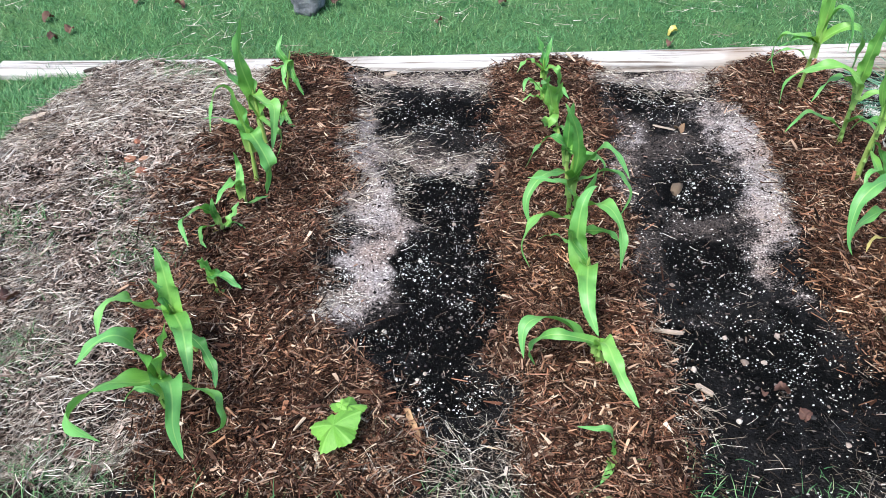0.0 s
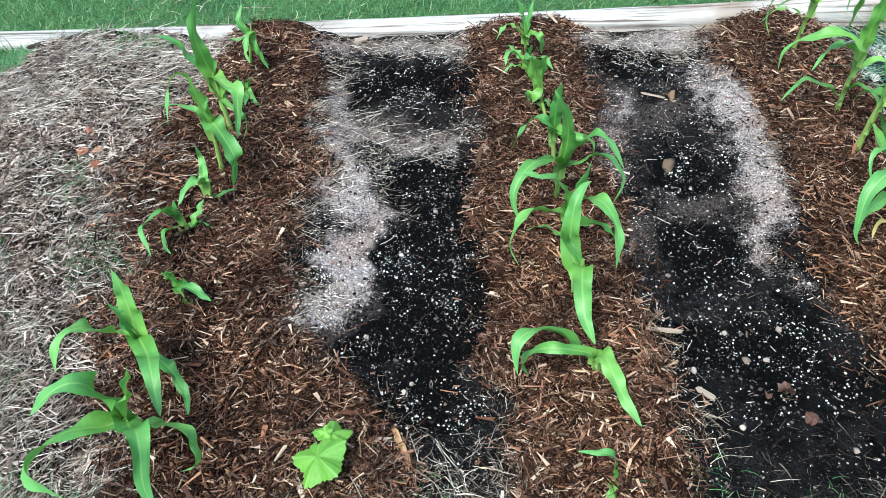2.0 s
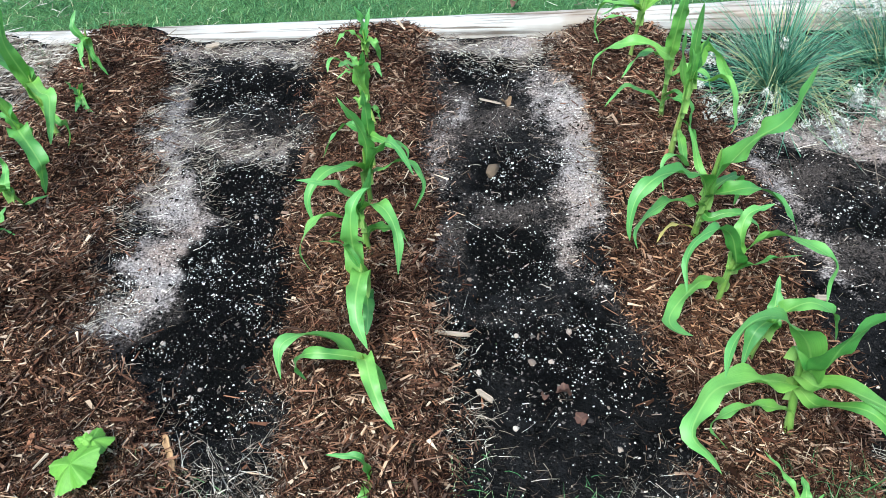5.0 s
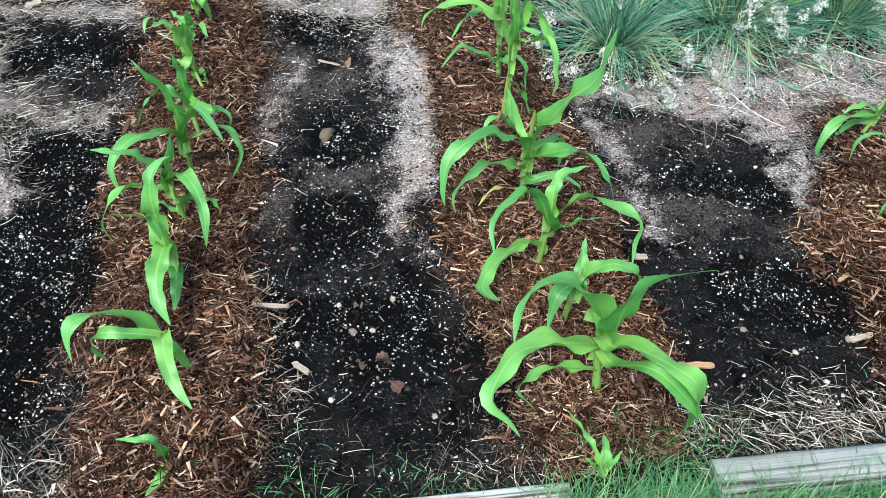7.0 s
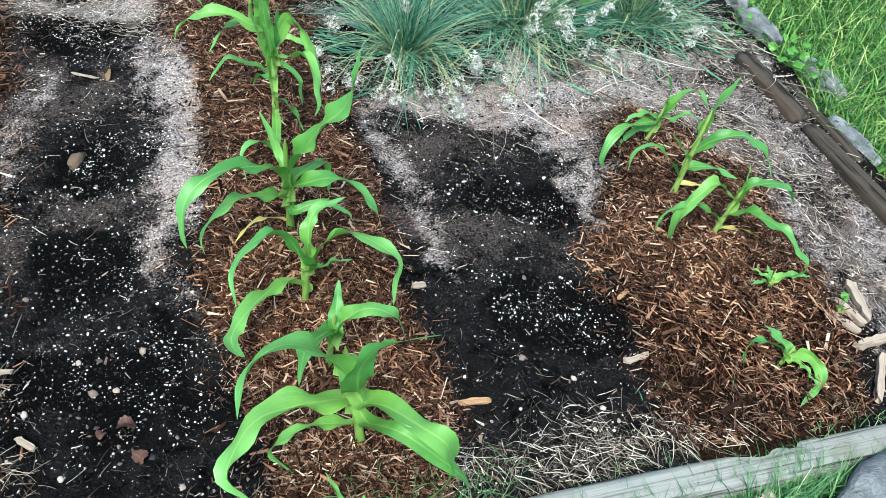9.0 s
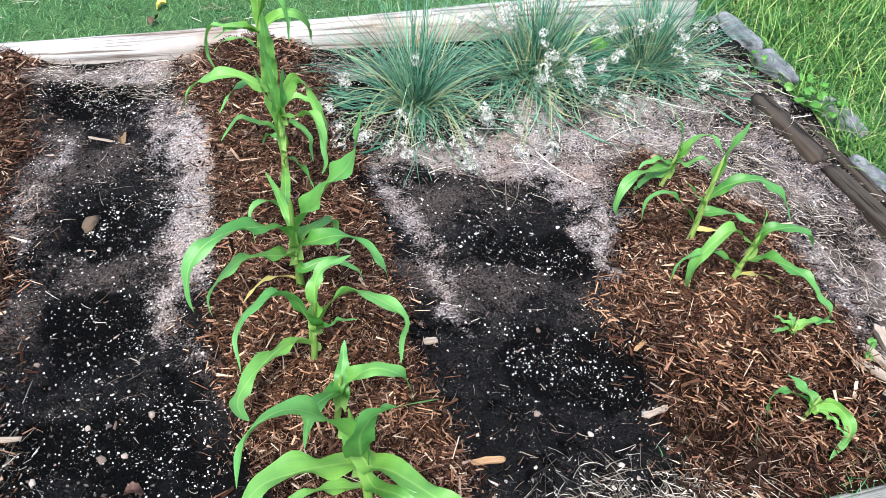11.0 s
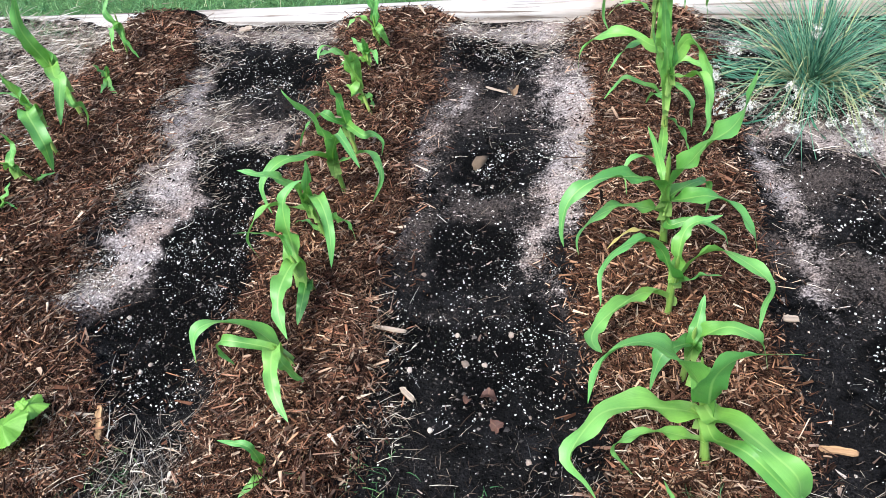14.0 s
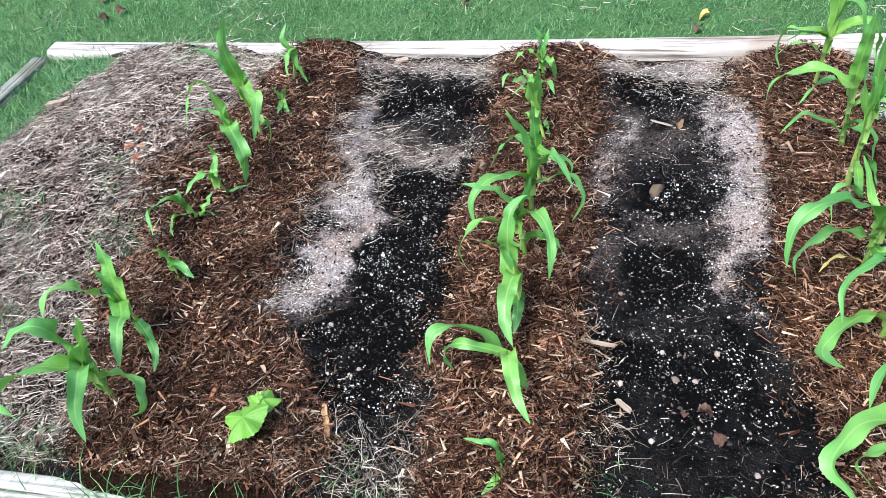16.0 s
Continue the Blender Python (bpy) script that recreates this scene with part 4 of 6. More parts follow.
leaf(p, 0.040, 0.158, (-132, 0.039, 0.266), (-113, 0.142, 0.320))
leaf(p, 0.034, 0.151, (-131, 0.033, 0.121), (104, 0.126, 0.030))
leaf(p, 0.028, 0.092, (0, 0.022, 0.081), (-26, 0.038, 0.042))
leaf(p, 0.031, 0.152, (-33, 0.011, 0.213), (-73, 0.057, 0.288))
p = corn(-0.790, 2.437, 0.271, 0.0095, "tall green corn plant, narrow arching leaves, in bark mulch", (-0.010, -0.017))
leaf(p, 0.046, 0.188, (149, 0.039, 0.250), (160, 0.078, 0.295), (165, 0.144, 0.351), (169, 0.199, 0.365))
leaf(p, 0.041, 0.252, (-106, 0.040, 0.397), (-58, 0.024, 0.520))
leaf(p, 0.039, 0.197, (132, 0.008, 0.277), (-159, 0.015, 0.347))
leaf(p, 0.039, 0.252, (-54, 0.113, 0.257), (-49, 0.149, 0.261), (-58, 0.195, 0.219), (-65, 0.229, 0.150))
leaf(p, 0.018, 0.161, (-52, 0.145, 0.161), (-39, 0.114, 0.134), (-35, 0.096, 0.080), (-47, 0.074, 0.011))
p = corn(-0.775, 2.215, 0.227, 0.0090, "young green corn plant, broad arching leaves, in bark mulch", (0.007, -0.010))
leaf(p, 0.053, 0.210, (-131, 0.018, 0.291), (-120, 0.033, 0.375))
leaf(p, 0.048, 0.211, (-63, 0.063, 0.245), (-56, 0.112, 0.216), (-54, 0.151, 0.173), (-56, 0.138, 0.140), (-62, 0.127, 0.056))
leaf(p, 0.021, 0.211, (140, 0.088, 0.221), (150, 0.123, 0.232), (165, 0.158, 0.243))
leaf(p, 0.025, 0.211, (-114, 0.040, 0.383), (-128, 0.078, 0.405), (-123, 0.118, 0.356), (-116, 0.153, 0.299))
p = corn(-0.773, 2.078, 0.160, 0.0055, "young green corn plant, narrow arching leaves, in bark mulch", (0.017, -0.078))
leaf(p, 0.025, 0.149, (-88, 0.050, 0.190), (-102, 0.088, 0.190), (-104, 0.138, 0.169))
leaf(p, 0.025, 0.149, (-70, 0.019, 0.159), (92, 0.050, 0.187))
leaf(p, 0.011, 0.035, (16, 0.042, 0.045), (26, 0.072, 0.042))
leaf(p, 0.016, 0.149, (103, 0.060, 0.181), (107, 0.040, 0.238))
p = corn(-0.804, 1.920, 0.124, 0.0045, "small green corn plant, narrow arching leaves, one yellowed, in bark mulch", (0.009, -0.060))
leaf(p, 0.025, 0.115, (-126, 0.042, 0.157), (-125, 0.094, 0.164), (-116, 0.128, 0.152), (-102, 0.160, 0.118))
leaf(p, 0.023, 0.020, (41, 0.033, 0.049), (46, 0.057, 0.075), (45, 0.069, 0.089))
leaf(p, 0.016, 0.061, (-131, 0.059, 0.071), (-108, 0.097, 0.070), (-91, 0.132, 0.072))
leaf(p, 0.011, 0.020, (-154, 0.016, 0.023), (-135, 0.041, 0.022), (-125, 0.061, 0.017), mat=YELLOW)
leaf(p, 0.010, 0.026, (15, 0.040, 0.041), (-3, 0.074, 0.027))
leaf(p, 0.018, 0.115, (-82, 0.020, 0.140), (-67, 0.030, 0.190))
p = corn(-0.741, 1.635, 0.085, 0.0040, "small green corn plant, few leaves, in bark mulch", (-0.017, 0.015))
leaf(p, 0.021, 0.035, (-21, 0.015, 0.019), (-51, 0.024, 0.019))
leaf(p, 0.028, 0.079, (-39, 0.034, 0.099), (-32, 0.079, 0.094), (-31, 0.114, 0.082))
leaf(p, 0.020, 0.079, (-124, 0.020, 0.139), (-89, 0.057, 0.180))
p = corn(-0.752, 1.440, 0.212, 0.0080, "young green corn plant, narrow arching leaves, in bark mulch", (-0.023, -0.030))
leaf(p, 0.039, 0.182, (170, 0.036, 0.182), (-164, 0.063, 0.213), (-147, 0.092, 0.271), (-137, 0.133, 0.298), (-134, 0.166, 0.275), (-131, 0.187, 0.231))
leaf(p, 0.039, 0.197, (91, 0.017, 0.274), (94, 0.022, 0.326), (108, 0.031, 0.368))
leaf(p, 0.030, 0.197, (-172, 0.018, 0.259), (173, 0.036, 0.290))
leaf(p, 0.041, 0.190, (-55, 0.067, 0.190), (-59, 0.135, 0.215), (-62, 0.188, 0.199), (-64, 0.224, 0.157))
leaf(p, 0.025, 0.095, (-40, 0.052, 0.095), (-41, 0.084, 0.074), (-46, 0.125, 0.050), (-53, 0.164, 0.039))
p = corn(-0.755, 1.225, 0.257, 0.0090, "young green corn plant, broad arching leaves, in bark mulch", (0.045, -0.070))
leaf(p, 0.048, 0.222, (-154, 0.024, 0.307), (-127, 0.033, 0.369), (-131, 0.058, 0.402), (-144, 0.096, 0.386), (-150, 0.143, 0.341))
leaf(p, 0.039, 0.239, (3, 0.031, 0.330), (-2, 0.056, 0.403))
leaf(p, 0.046, 0.239, (-126, 0.043, 0.251), (-135, 0.078, 0.277), (-142, 0.118, 0.281), (-142, 0.189, 0.244), (-131, 0.195, 0.238), (-108, 0.191, 0.243))
leaf(p, 0.041, 0.239, (-54, 0.070, 0.280), (-51, 0.115, 0.318), (-56, 0.164, 0.313), (-61, 0.198, 0.277), (-61, 0.227, 0.215))
leaf(p, 0.037, 0.143, (19, 0.034, 0.143), (9, 0.064, 0.158), (-3, 0.102, 0.157), (-14, 0.146, 0.136), (-22, 0.152, 0.111), (-31, 0.119, 0.085))
leaf(p, 0.022, 0.135, (175, 0.060, 0.159), (-178, 0.109, 0.108))
p = corn(2.337, 2.112, 0.187, 0.008, "young green corn plant, narrow arching leaves, in bark mulch", (0.023, -0.006))
leaf(p, 0.030, 0.109, (-168, 0.066, 0.112), (-165, 0.146, 0.115), (-162, 0.196, 0.090), (-160, 0.215, 0.050), (-158, 0.212, 0.015), (-152, 0.190, 0.008))
leaf(p, 0.026, 0.097, (180, 0.071, 0.059), (179, 0.100, 0.029), (-171, 0.101, 0.011))
leaf(p, 0.022, 0.121, (178, 0.048, 0.137), (-178, 0.096, 0.136), (-174, 0.126, 0.120))
leaf(p, 0.022, 0.170, (145, 0.004, 0.216), (139, 0.035, 0.269), (140, 0.063, 0.314))
leaf(p, 0.028, 0.142, (-10, 0.030, 0.189), (-9, 0.065, 0.227), (-13, 0.106, 0.210), (-15, 0.144, 0.158))
leaf(p, 0.018, 0.133, (-15, 0.036, 0.118), (-12, 0.084, 0.140), (-13, 0.116, 0.126), (-15, 0.140, 0.091))
p = corn(2.338, 1.893, 0.343, 0.01, "young green corn plant, broad arching leaves, one yellowed, in bark mulch", (0.002, 0.001))
leaf(p, 0.031, 0.194, (-12, 0.032, 0.228), (-14, 0.078, 0.255), (-13, 0.131, 0.265), (-15, 0.188, 0.232), (-15, 0.239, 0.177), (-14, 0.274, 0.117))
leaf(p, 0.028, 0.266, (6, 0.010, 0.343), (-9, 0.024, 0.404), (-13, 0.034, 0.455))
leaf(p, 0.024, 0.134, (-12, 0.068, 0.139), (-14, 0.116, 0.124), (-15, 0.172, 0.107))
leaf(p, 0.016, 0.095, (179, 0.081, 0.186), (-177, 0.134, 0.229), (-177, 0.173, 0.240), (-178, 0.200, 0.212), (-175, 0.203, 0.147))
leaf(p, 0.018, 0.172, (179, 0.057, 0.225), (-176, 0.098, 0.272))
leaf(p, 0.012, 0.067, (-19, 0.054, 0.073), (-20, 0.112, 0.048), mat=YELLOW)
p = corn(2.376, 1.714, 0.206, 0.009, "young green corn plant, broad arching leaves, one yellowed, in bark mulch", (0.019, -0.005))
leaf(p, 0.032, 0.170, (178, 0.090, 0.232), (-176, 0.135, 0.215), (-176, 0.163, 0.177), (-176, 0.176, 0.113), (-177, 0.166, 0.034), (-173, 0.130, 0.025))
leaf(p, 0.020, 0.080, (-177, 0.078, 0.139), (-177, 0.134, 0.165), (-178, 0.183, 0.165), (-177, 0.218, 0.130), (-175, 0.230, 0.077))
leaf(p, 0.031, 0.186, (-15, 0.018, 0.212), (-15, 0.055, 0.232), (-13, 0.094, 0.234), (-14, 0.140, 0.200), (-16, 0.185, 0.130))
leaf(p, 0.032, 0.108, (-56, 0.042, 0.143), (-59, 0.086, 0.162), (-59, 0.134, 0.168), (-59, 0.186, 0.152), (-58, 0.234, 0.124), (-57, 0.258, 0.088), (-59, 0.237, 0.043))
leaf(p, 0.020, 0.196, (117, 0.004, 0.250), (138, 0.015, 0.289))
leaf(p, 0.012, 0.048, (-9, 0.087, 0.042), (-23, 0.157, 0.030), mat=YELLOW)
p = corn(2.455, 1.509, 0.069, 0.004, "small green corn plant, few leaves, in bark mulch", (-0.003, 0.004))
leaf(p, 0.017, 0.036, (162, 0.040, 0.067), (161, 0.075, 0.079))
leaf(p, 0.019, 0.039, (6, 0.043, 0.054), (3, 0.138, 0.030))
leaf(p, 0.014, 0.029, (-158, 0.080, 0.090), (-159, 0.137, 0.109))
leaf(p, 0.017, 0.039, (95, 0.018, 0.053), (98, 0.037, 0.067))
p = corn(2.334, 1.263, 0.109, 0.006, "small green corn plant, few leaves, in bark mulch", (0.002, -0.003))
leaf(p, 0.019, 0.076, (142, 0.069, 0.085), (155, 0.100, 0.060), (180, 0.111, 0.030))
leaf(p, 0.026, 0.078, (99, 0.033, 0.085), (103, 0.094, 0.080))
leaf(p, 0.026, 0.079, (-12, 0.057, 0.070), (-47, 0.098, 0.050), (-99, 0.125, 0.030))
leaf(p, 0.019, 0.053, (-41, 0.044, 0.055), (-58, 0.098, 0.040))
p = corn(0.215, 2.860, 0.145, 0.006, "young green corn plant, few leaves, in bark mulch", (-0.011, 0.001))
leaf(p, 0.028, 0.089, (106, 0.037, 0.159), (131, 0.050, 0.218))
leaf(p, 0.022, 0.093, (163, 0.065, 0.130), (-157, 0.116, 0.105))
leaf(p, 0.025, 0.102, (-65, 0.102, 0.145), (-43, 0.078, 0.051))
leaf(p, 0.019, 0.115, (28, 0.020, 0.183), (41, 0.035, 0.219))
p = corn(0.205, 2.705, 0.123, 0.005, "small green corn plant, few leaves, in bark mulch", (-0.004, 0.019))
leaf(p, 0.025, 0.083, (143, 0.032, 0.102), (140, 0.079, 0.123))
leaf(p, 0.022, 0.093, (-57, 0.096, 0.144), (-62, 0.167, 0.139))
leaf(p, 0.017, 0.060, (-148, 0.059, 0.092), (-141, 0.106, 0.086))
leaf(p, 0.019, 0.091, (-75, 0.030, 0.140), (-78, 0.060, 0.185))
p = corn(-0.810, 2.860, 0.232, 0.006, "young green corn plant, few leaves, in bark mulch", (0.058, -0.060))
leaf(p, 0.022, 0.178, (173, 0.035, 0.225), (119, 0.045, 0.272))
leaf(p, 0.019, 0.173, (-56, 0.035, 0.132), (-29, 0.053, 0.048))
leaf(p, 0.014, 0.163, (151, 0.066, 0.135), (145, 0.116, 0.122))
leaf(p, 0.022, 0.202, (-115, 0.052, 0.143), (-92, 0.090, 0.119))
p = corn(-0.790, 2.610, 0.110, 0.004, "small green corn plant, few leaves, in bark mulch", (0.041, 0.007))
leaf(p, 0.017, 0.070, (165, 0.020, 0.099), (-161, 0.026, 0.134))
leaf(p, 0.017, 0.064, (-81, 0.041, 0.062), (-85, 0.074, 0.055))
leaf(p, 0.017, 0.077, (-56, 0.049, 0.050), (-46, 0.079, 0.030))
leaf(p, 0.014, 0.080, (0, 0.012, 0.107), (-36, 0.040, 0.136))
p = corn(1.214, 1.044, 0.065, 0.004, "small green corn plant, few leaves, in bark mulch", (0.002, 0.005))
leaf(p, 0.013, 0.030, (128, 0.050, 0.090), (115, 0.139, 0.080))
leaf(p, 0.02, 0.035, (82, 0.026, 0.071), (81, 0.070, 0.064))
leaf(p, 0.011, 0.020, (163, 0.032, 0.054), (162, 0.048, 0.072))
leaf(p, 0.009, 0.024, (28, 0.032, 0.052), (28, 0.041, 0.079))
p = corn(0.280, 1.140, 0.050, 0.004, "small green corn plant, few leaves, in bark mulch", (0.016, 0.007))
leaf(p, 0.019, 0.020, (-165, 0.010, 0.111), (177, 0.083, 0.118))
leaf(p, 0.017, 0.020, (-100, 0.039, 0.030), (-112, 0.086, 0.030))

# ---- chives in flower ----
def floret_head(rng, radius):
    """A loose umbel of small white star flowers."""
    v, f = [], []
    for i in range(34):
        d = Vector((rng.normal(), rng.normal(), rng.normal() * 0.8 + 0.35)).normalized()
        c = d * radius * (0.55 + 0.65 * rng.random())
        s = d.orthogonal().normalized()
        s.rotate(Matrix.Rotation(rng.random() * 6.28, 3, d))
        w = d.cross(s)
        r = 0.0056 * (0.7 + 0.6 * rng.random())
        for k in range(3):
            a = s * math.cos(k * 2.1) + w * math.sin(k * 2.1)
            b = a.cross(d) * 0.42
            n = len(v)
            v += [c, c + a * r * 0.5 + b * r + d * 0.001, c + a * r * 1.25 + d * 0.0015, c + a * r * 0.5 - b * r + d * 0.001]
            f.append([n, n + 1, n + 2, n + 3])
    return mesh_of("flower_head", np.array([tuple(p) for p in v]), f)


HEADS = [floret_head(fresh(200 + i), 0.017 + 0.004 * i) for i in range(4)]


def stalk(points, radius, mat, parent, name="flower_stalk"):
    c = curve_through(points, 7)
    return part(name, tube(c, [radius * (1 - 0.3 * i / 7) for i in range(8)], 5), mat, parent)


def chive_clump(x, y, blades, reach, heads, label, seed, spread=0.07):
    """A tussock of long narrow blades, upright in the middle and lying outwards round it, with flower heads on thin stalks."""
    rng = fresh(seed)
    z = float(height(x, y))
    clump = tagged(new("chive_clump"), label, "chives", "chive clumps along the timber")
    clump.matrix_world = pose(x, y, z)
    n = int(blades * 0.85)
    az = rng.random(n) * 6.28
    out = rng.random(n) ** 0.8
    base = np.stack([np.cos(az) * out * spread, np.sin(az) * out * spread * 0.75, np.full(n, -0.005)], 1)
    length = reach * (0.35 + 0.9 * rng.random(n))
    v, f = ribbons(rng, base, az + rng.normal(0, 1.0, n) * (1 + 1.2 * (rng.random(n) > 0.6)), 0.08 + 1.2 * out ** 1.2 + rng.normal(0, 0.26, n), length, 0.0026 + 0.003 * rng.random(n), 0.2 + 0.7 * out + rng.normal(0, 0.35, n), 7, 1.1)
    v[:, 2] = np.maximum(v[:, 2], height(v[:, 0] + x, v[:, 1] + y) - z + 0.004 + 0.012 * rng.random(len(v)))
    # the longest blades are parts of their own, the rest is one tuft
    k, own = 16, set(np.argsort(-length)[:60].tolist())
    rest = [i for i in range(n) if i not in own]
    part("foliage", mesh_of("foliage", v.reshape(n, k, 3)[rest].reshape(-1, 3), f[:len(rest) * 7]), CHIVE, clump)
    for i in sorted(own):
        part("blade", mesh_of("blade", v[i * k:(i + 1) * k], f[:7]), CHIVE, clump)
    more = [(hx + rng.normal(0, 0.025), hy + rng.normal(0, 0.025), max(0.03, hz + rng.normal(0, 0.02))) for hx, hy, hz in heads]
    for i, (hx, hy, hz) in enumerate(list(heads) + more):
        top = Vector((hx - x, hy - y, hz + float(height(hx, hy)) - z))
        foot = Vector((top.x * 0.12, top.y * 0.12, 0))
        mid = (foot + top) / 2 + Vector((0, 0, 0.06 + 0.05 * rng.random()))
        s = stalk([foot, mid, top], 0.0018, STALK, clump)
        h = part("flower_head", HEADS[i % 4], PETAL, s, "white flower head")
        h.matrix_basis = pose(*top, rng.normal(0, 25), rng.normal(0, 25), rng.random() * 360)


chive_clump(1.71, 2.76, 800, 0.42, [(1.61, 2.60, 0.08), (1.60, 2.49, 0.06), (1.55, 2.46, 0.05), (1.46, 2.51, 0.06), (1.72, 2.47, 0.05), (1.78, 2.36, 0.03), (1.80, 2.39, 0.05), (1.39, 2.48, 0.04), (1.38, 2.62, 0.08), (1.69, 2.74, 0.2),
                                    (1.86, 2.49, 0.16), (1.90, 2.53, 0.09), (1.85, 2.46, 0.06), (1.88, 2.5, 0.11), (1.45, 2.78, 0.1)],
            "blue-green chive clump with drooping blades and white flowers", 300)
chive_clump(2.2, 2.88, 900, 0.46, [(2.00, 2.51, 0.06), (2.13, 2.68, 0.1), (1.98, 2.42, 0.04), (2.11, 2.62, 0.2), (2.14, 2.73, 0.22), (2.16, 2.70, 0.2), (2.05, 2.85, 0.24), (2.08, 2.97, 0.24), (2.03, 2.9, 0.2), (2.24, 2.68, 0.2), (2.22, 2.56, 0.18), (2.28, 2.97, 0.22),
                                  (2.26, 2.66, 0.18), (2.32, 2.59, 0.08), (1.90, 2.93, 0.22), (2.10, 2.44, 0.03)],
            "tangled chive clump thick with white flower heads", 310, 0.14)
chive_clump(2.68, 2.92, 860, 0.42, [(2.42, 2.58, 0.08), (2.32, 2.62, 0.2), (2.36, 2.82, 0.22), (2.43, 2.79, 0.22), (2.42, 2.68, 0.2), (2.53, 2.78, 0.22), (2.65, 2.85, 0.24), (2.66, 2.71, 0.2), (2.72, 2.81, 0.22), (2.87, 2.83, 0.2), (2.81, 2.66, 0.1), (2.84, 2.68, 0.08)],
            "yellowing chive clump with blades hanging over dry soil", 320, 0.12)


# ---- broad leaves: squash, weeds, dead leaves ----
def lobed(size, lobes, depth, seed, droop=0.3, teeth=0.04, rings=7, spokes=60):
    """A lobed leaf with its stalk's end at the origin side, domed and rippled; UVs carry one rib to a lobe."""
    rng = fresh(seed)
    ph = rng.random(3) * 6.28
    v, f, uv = [(0, 0, 0)], [], []
    for r in range(1, rings + 1):
        for s in range(spokes):
            a = 2 * math.pi * s / spokes
            edge = 1 - depth * (0.5 + 0.5 * math.cos(lobes * a)) + teeth * math.cos(lobes * 5 * a + ph[0])
            edge *= 1 - 0.5 * math.exp(-((math.atan2(math.sin(a - math.pi), math.cos(a - math.pi))) / 0.3) ** 2)
            q = r / rings
            d = size * edge * q
            z = -droop * size * q * q * (0.7 + 0.5 * math.cos(a + ph[1])) + 0.06 * size * q * math.cos(lobes * a + 3.14) + 0.05 * size * q * math.sin(3 * a + ph[2])
            v.append((d * math.cos(a), d * math.sin(a), z))
    place = lambda r, s: 0 if r == 0 else 1 + (r - 1) * spokes + s % spokes
    for r in range(rings):
        for s in range(spokes):
            cell = lambda q, t: [((t * lobes / spokes) % 1.0 if t % (spokes // lobes) or t == s else 1.0), q / rings]
            f.append([place(r, s), place(r + 1, s), place(r + 1, s + 1), place(r, s + 1)])
            uv.append([cell(r, s), cell(r + 1, s), cell(r + 1, s + 1), cell(r, s + 1)])
    bm = bmesh.new()
    vs = [bm.verts.new(p) for p in v]
    layer = bm.loops.layers.uv.new("UVMap")
    for quad, cells in zip(f, uv):
        keep = [i for i in range(4) if i == 0 or quad[i] != quad[i - 1]]
        keep = [i for n, i in enumerate(keep) if quad[i] not in [quad[j] for j in keep[:n]]]
        face = bm.faces.new([vs[quad[i]] for i in keep])
        for loop, i in zip(face.loops, keep):
            loop[layer].uv = cells[i]
    return bm


def squash(x, y):
    z = float(height(x, y))
    plant = tagged(new("squash_seedling"), "bright yellow-green squash seedling with lobed leaves on mulch", "squash plant")
    plant.matrix_world = pose(x, y, z)
    for bx, by, bz, size, tilt, turn, seed in ((0.0, -0.055, 0.09, 0.066, (24, -4), -85, 1), (0.022, 0.014, 0.075, 0.046, (-14, 14), 55, 3), (0.01, 0.01, 0.085, 0.016, (10, 0), 60, 4)):
        part("leaf_stalk", tube(curve_through([(0, 0, -0.005), (bx * 0.5, by * 0.5, bz * 0.75), (bx, by, bz)], 6), [0.0028] * 7, 6), STEM, plant)
        leaf_ob = part("leaf", lobed(size, 5, 0.27, seed, 0.3, 0.05), SQUASH, plant)
        leaf_ob.matrix_world = pose(x + bx, y + by, z + bz, tilt[0], tilt[1], turn)


squash(-0.345, 1.215)


def weed(x, y, count, spread, size, label, seed, lobes=1):
    rng = fresh(seed)
    z = float(height(x, y))
    plant = tagged(new("weed"), label, "weed", "weeds round the bed")
    plant.matrix_world = pose(x, y, z)
    one = None
    for i in range(count):
        a, r, h = rng.random() * 6.28, spread * math.sqrt(rng.random()), 0.02 + 0.07 * rng.random()
        px, py = r * math.cos(a), r * math.sin(a)
        part("leaf_stalk", tube(curve_through([(px * 0.3, py * 0.3, 0), (px * 0.7, py * 0.7, h * 0.8), (px, py, h)], 4), [0.0012] * 5, 5), WEED, plant)
        ob = part("leaf", lobed(size * (0.7 + 0.6 * rng.random()), 3, 0.12, seed + i, 0.3, 0.02, 4, 24), WEED, plant)
        ob.matrix_world = pose(x + px, y + py, z + h, rng.normal(0, 18), rng.normal(0, 18), rng.random() * 360)


weed(3.22, 2.56, 22, 0.11, 0.022, "round-leaved green weed climbing over a border stone", 400)
weed(3.09, 2.8, 6, 0.05, 0.014, "small yellow-green weed in dry litter", 420)
weed(2.45, 3.02, 14, 0.12, 0.022, "green broad-leaved weed between the chive clumps", 430)
weed(2.6, 1.39, 3, 0.015, 0.012, "tiny green seedling beside a pale stick", 450)


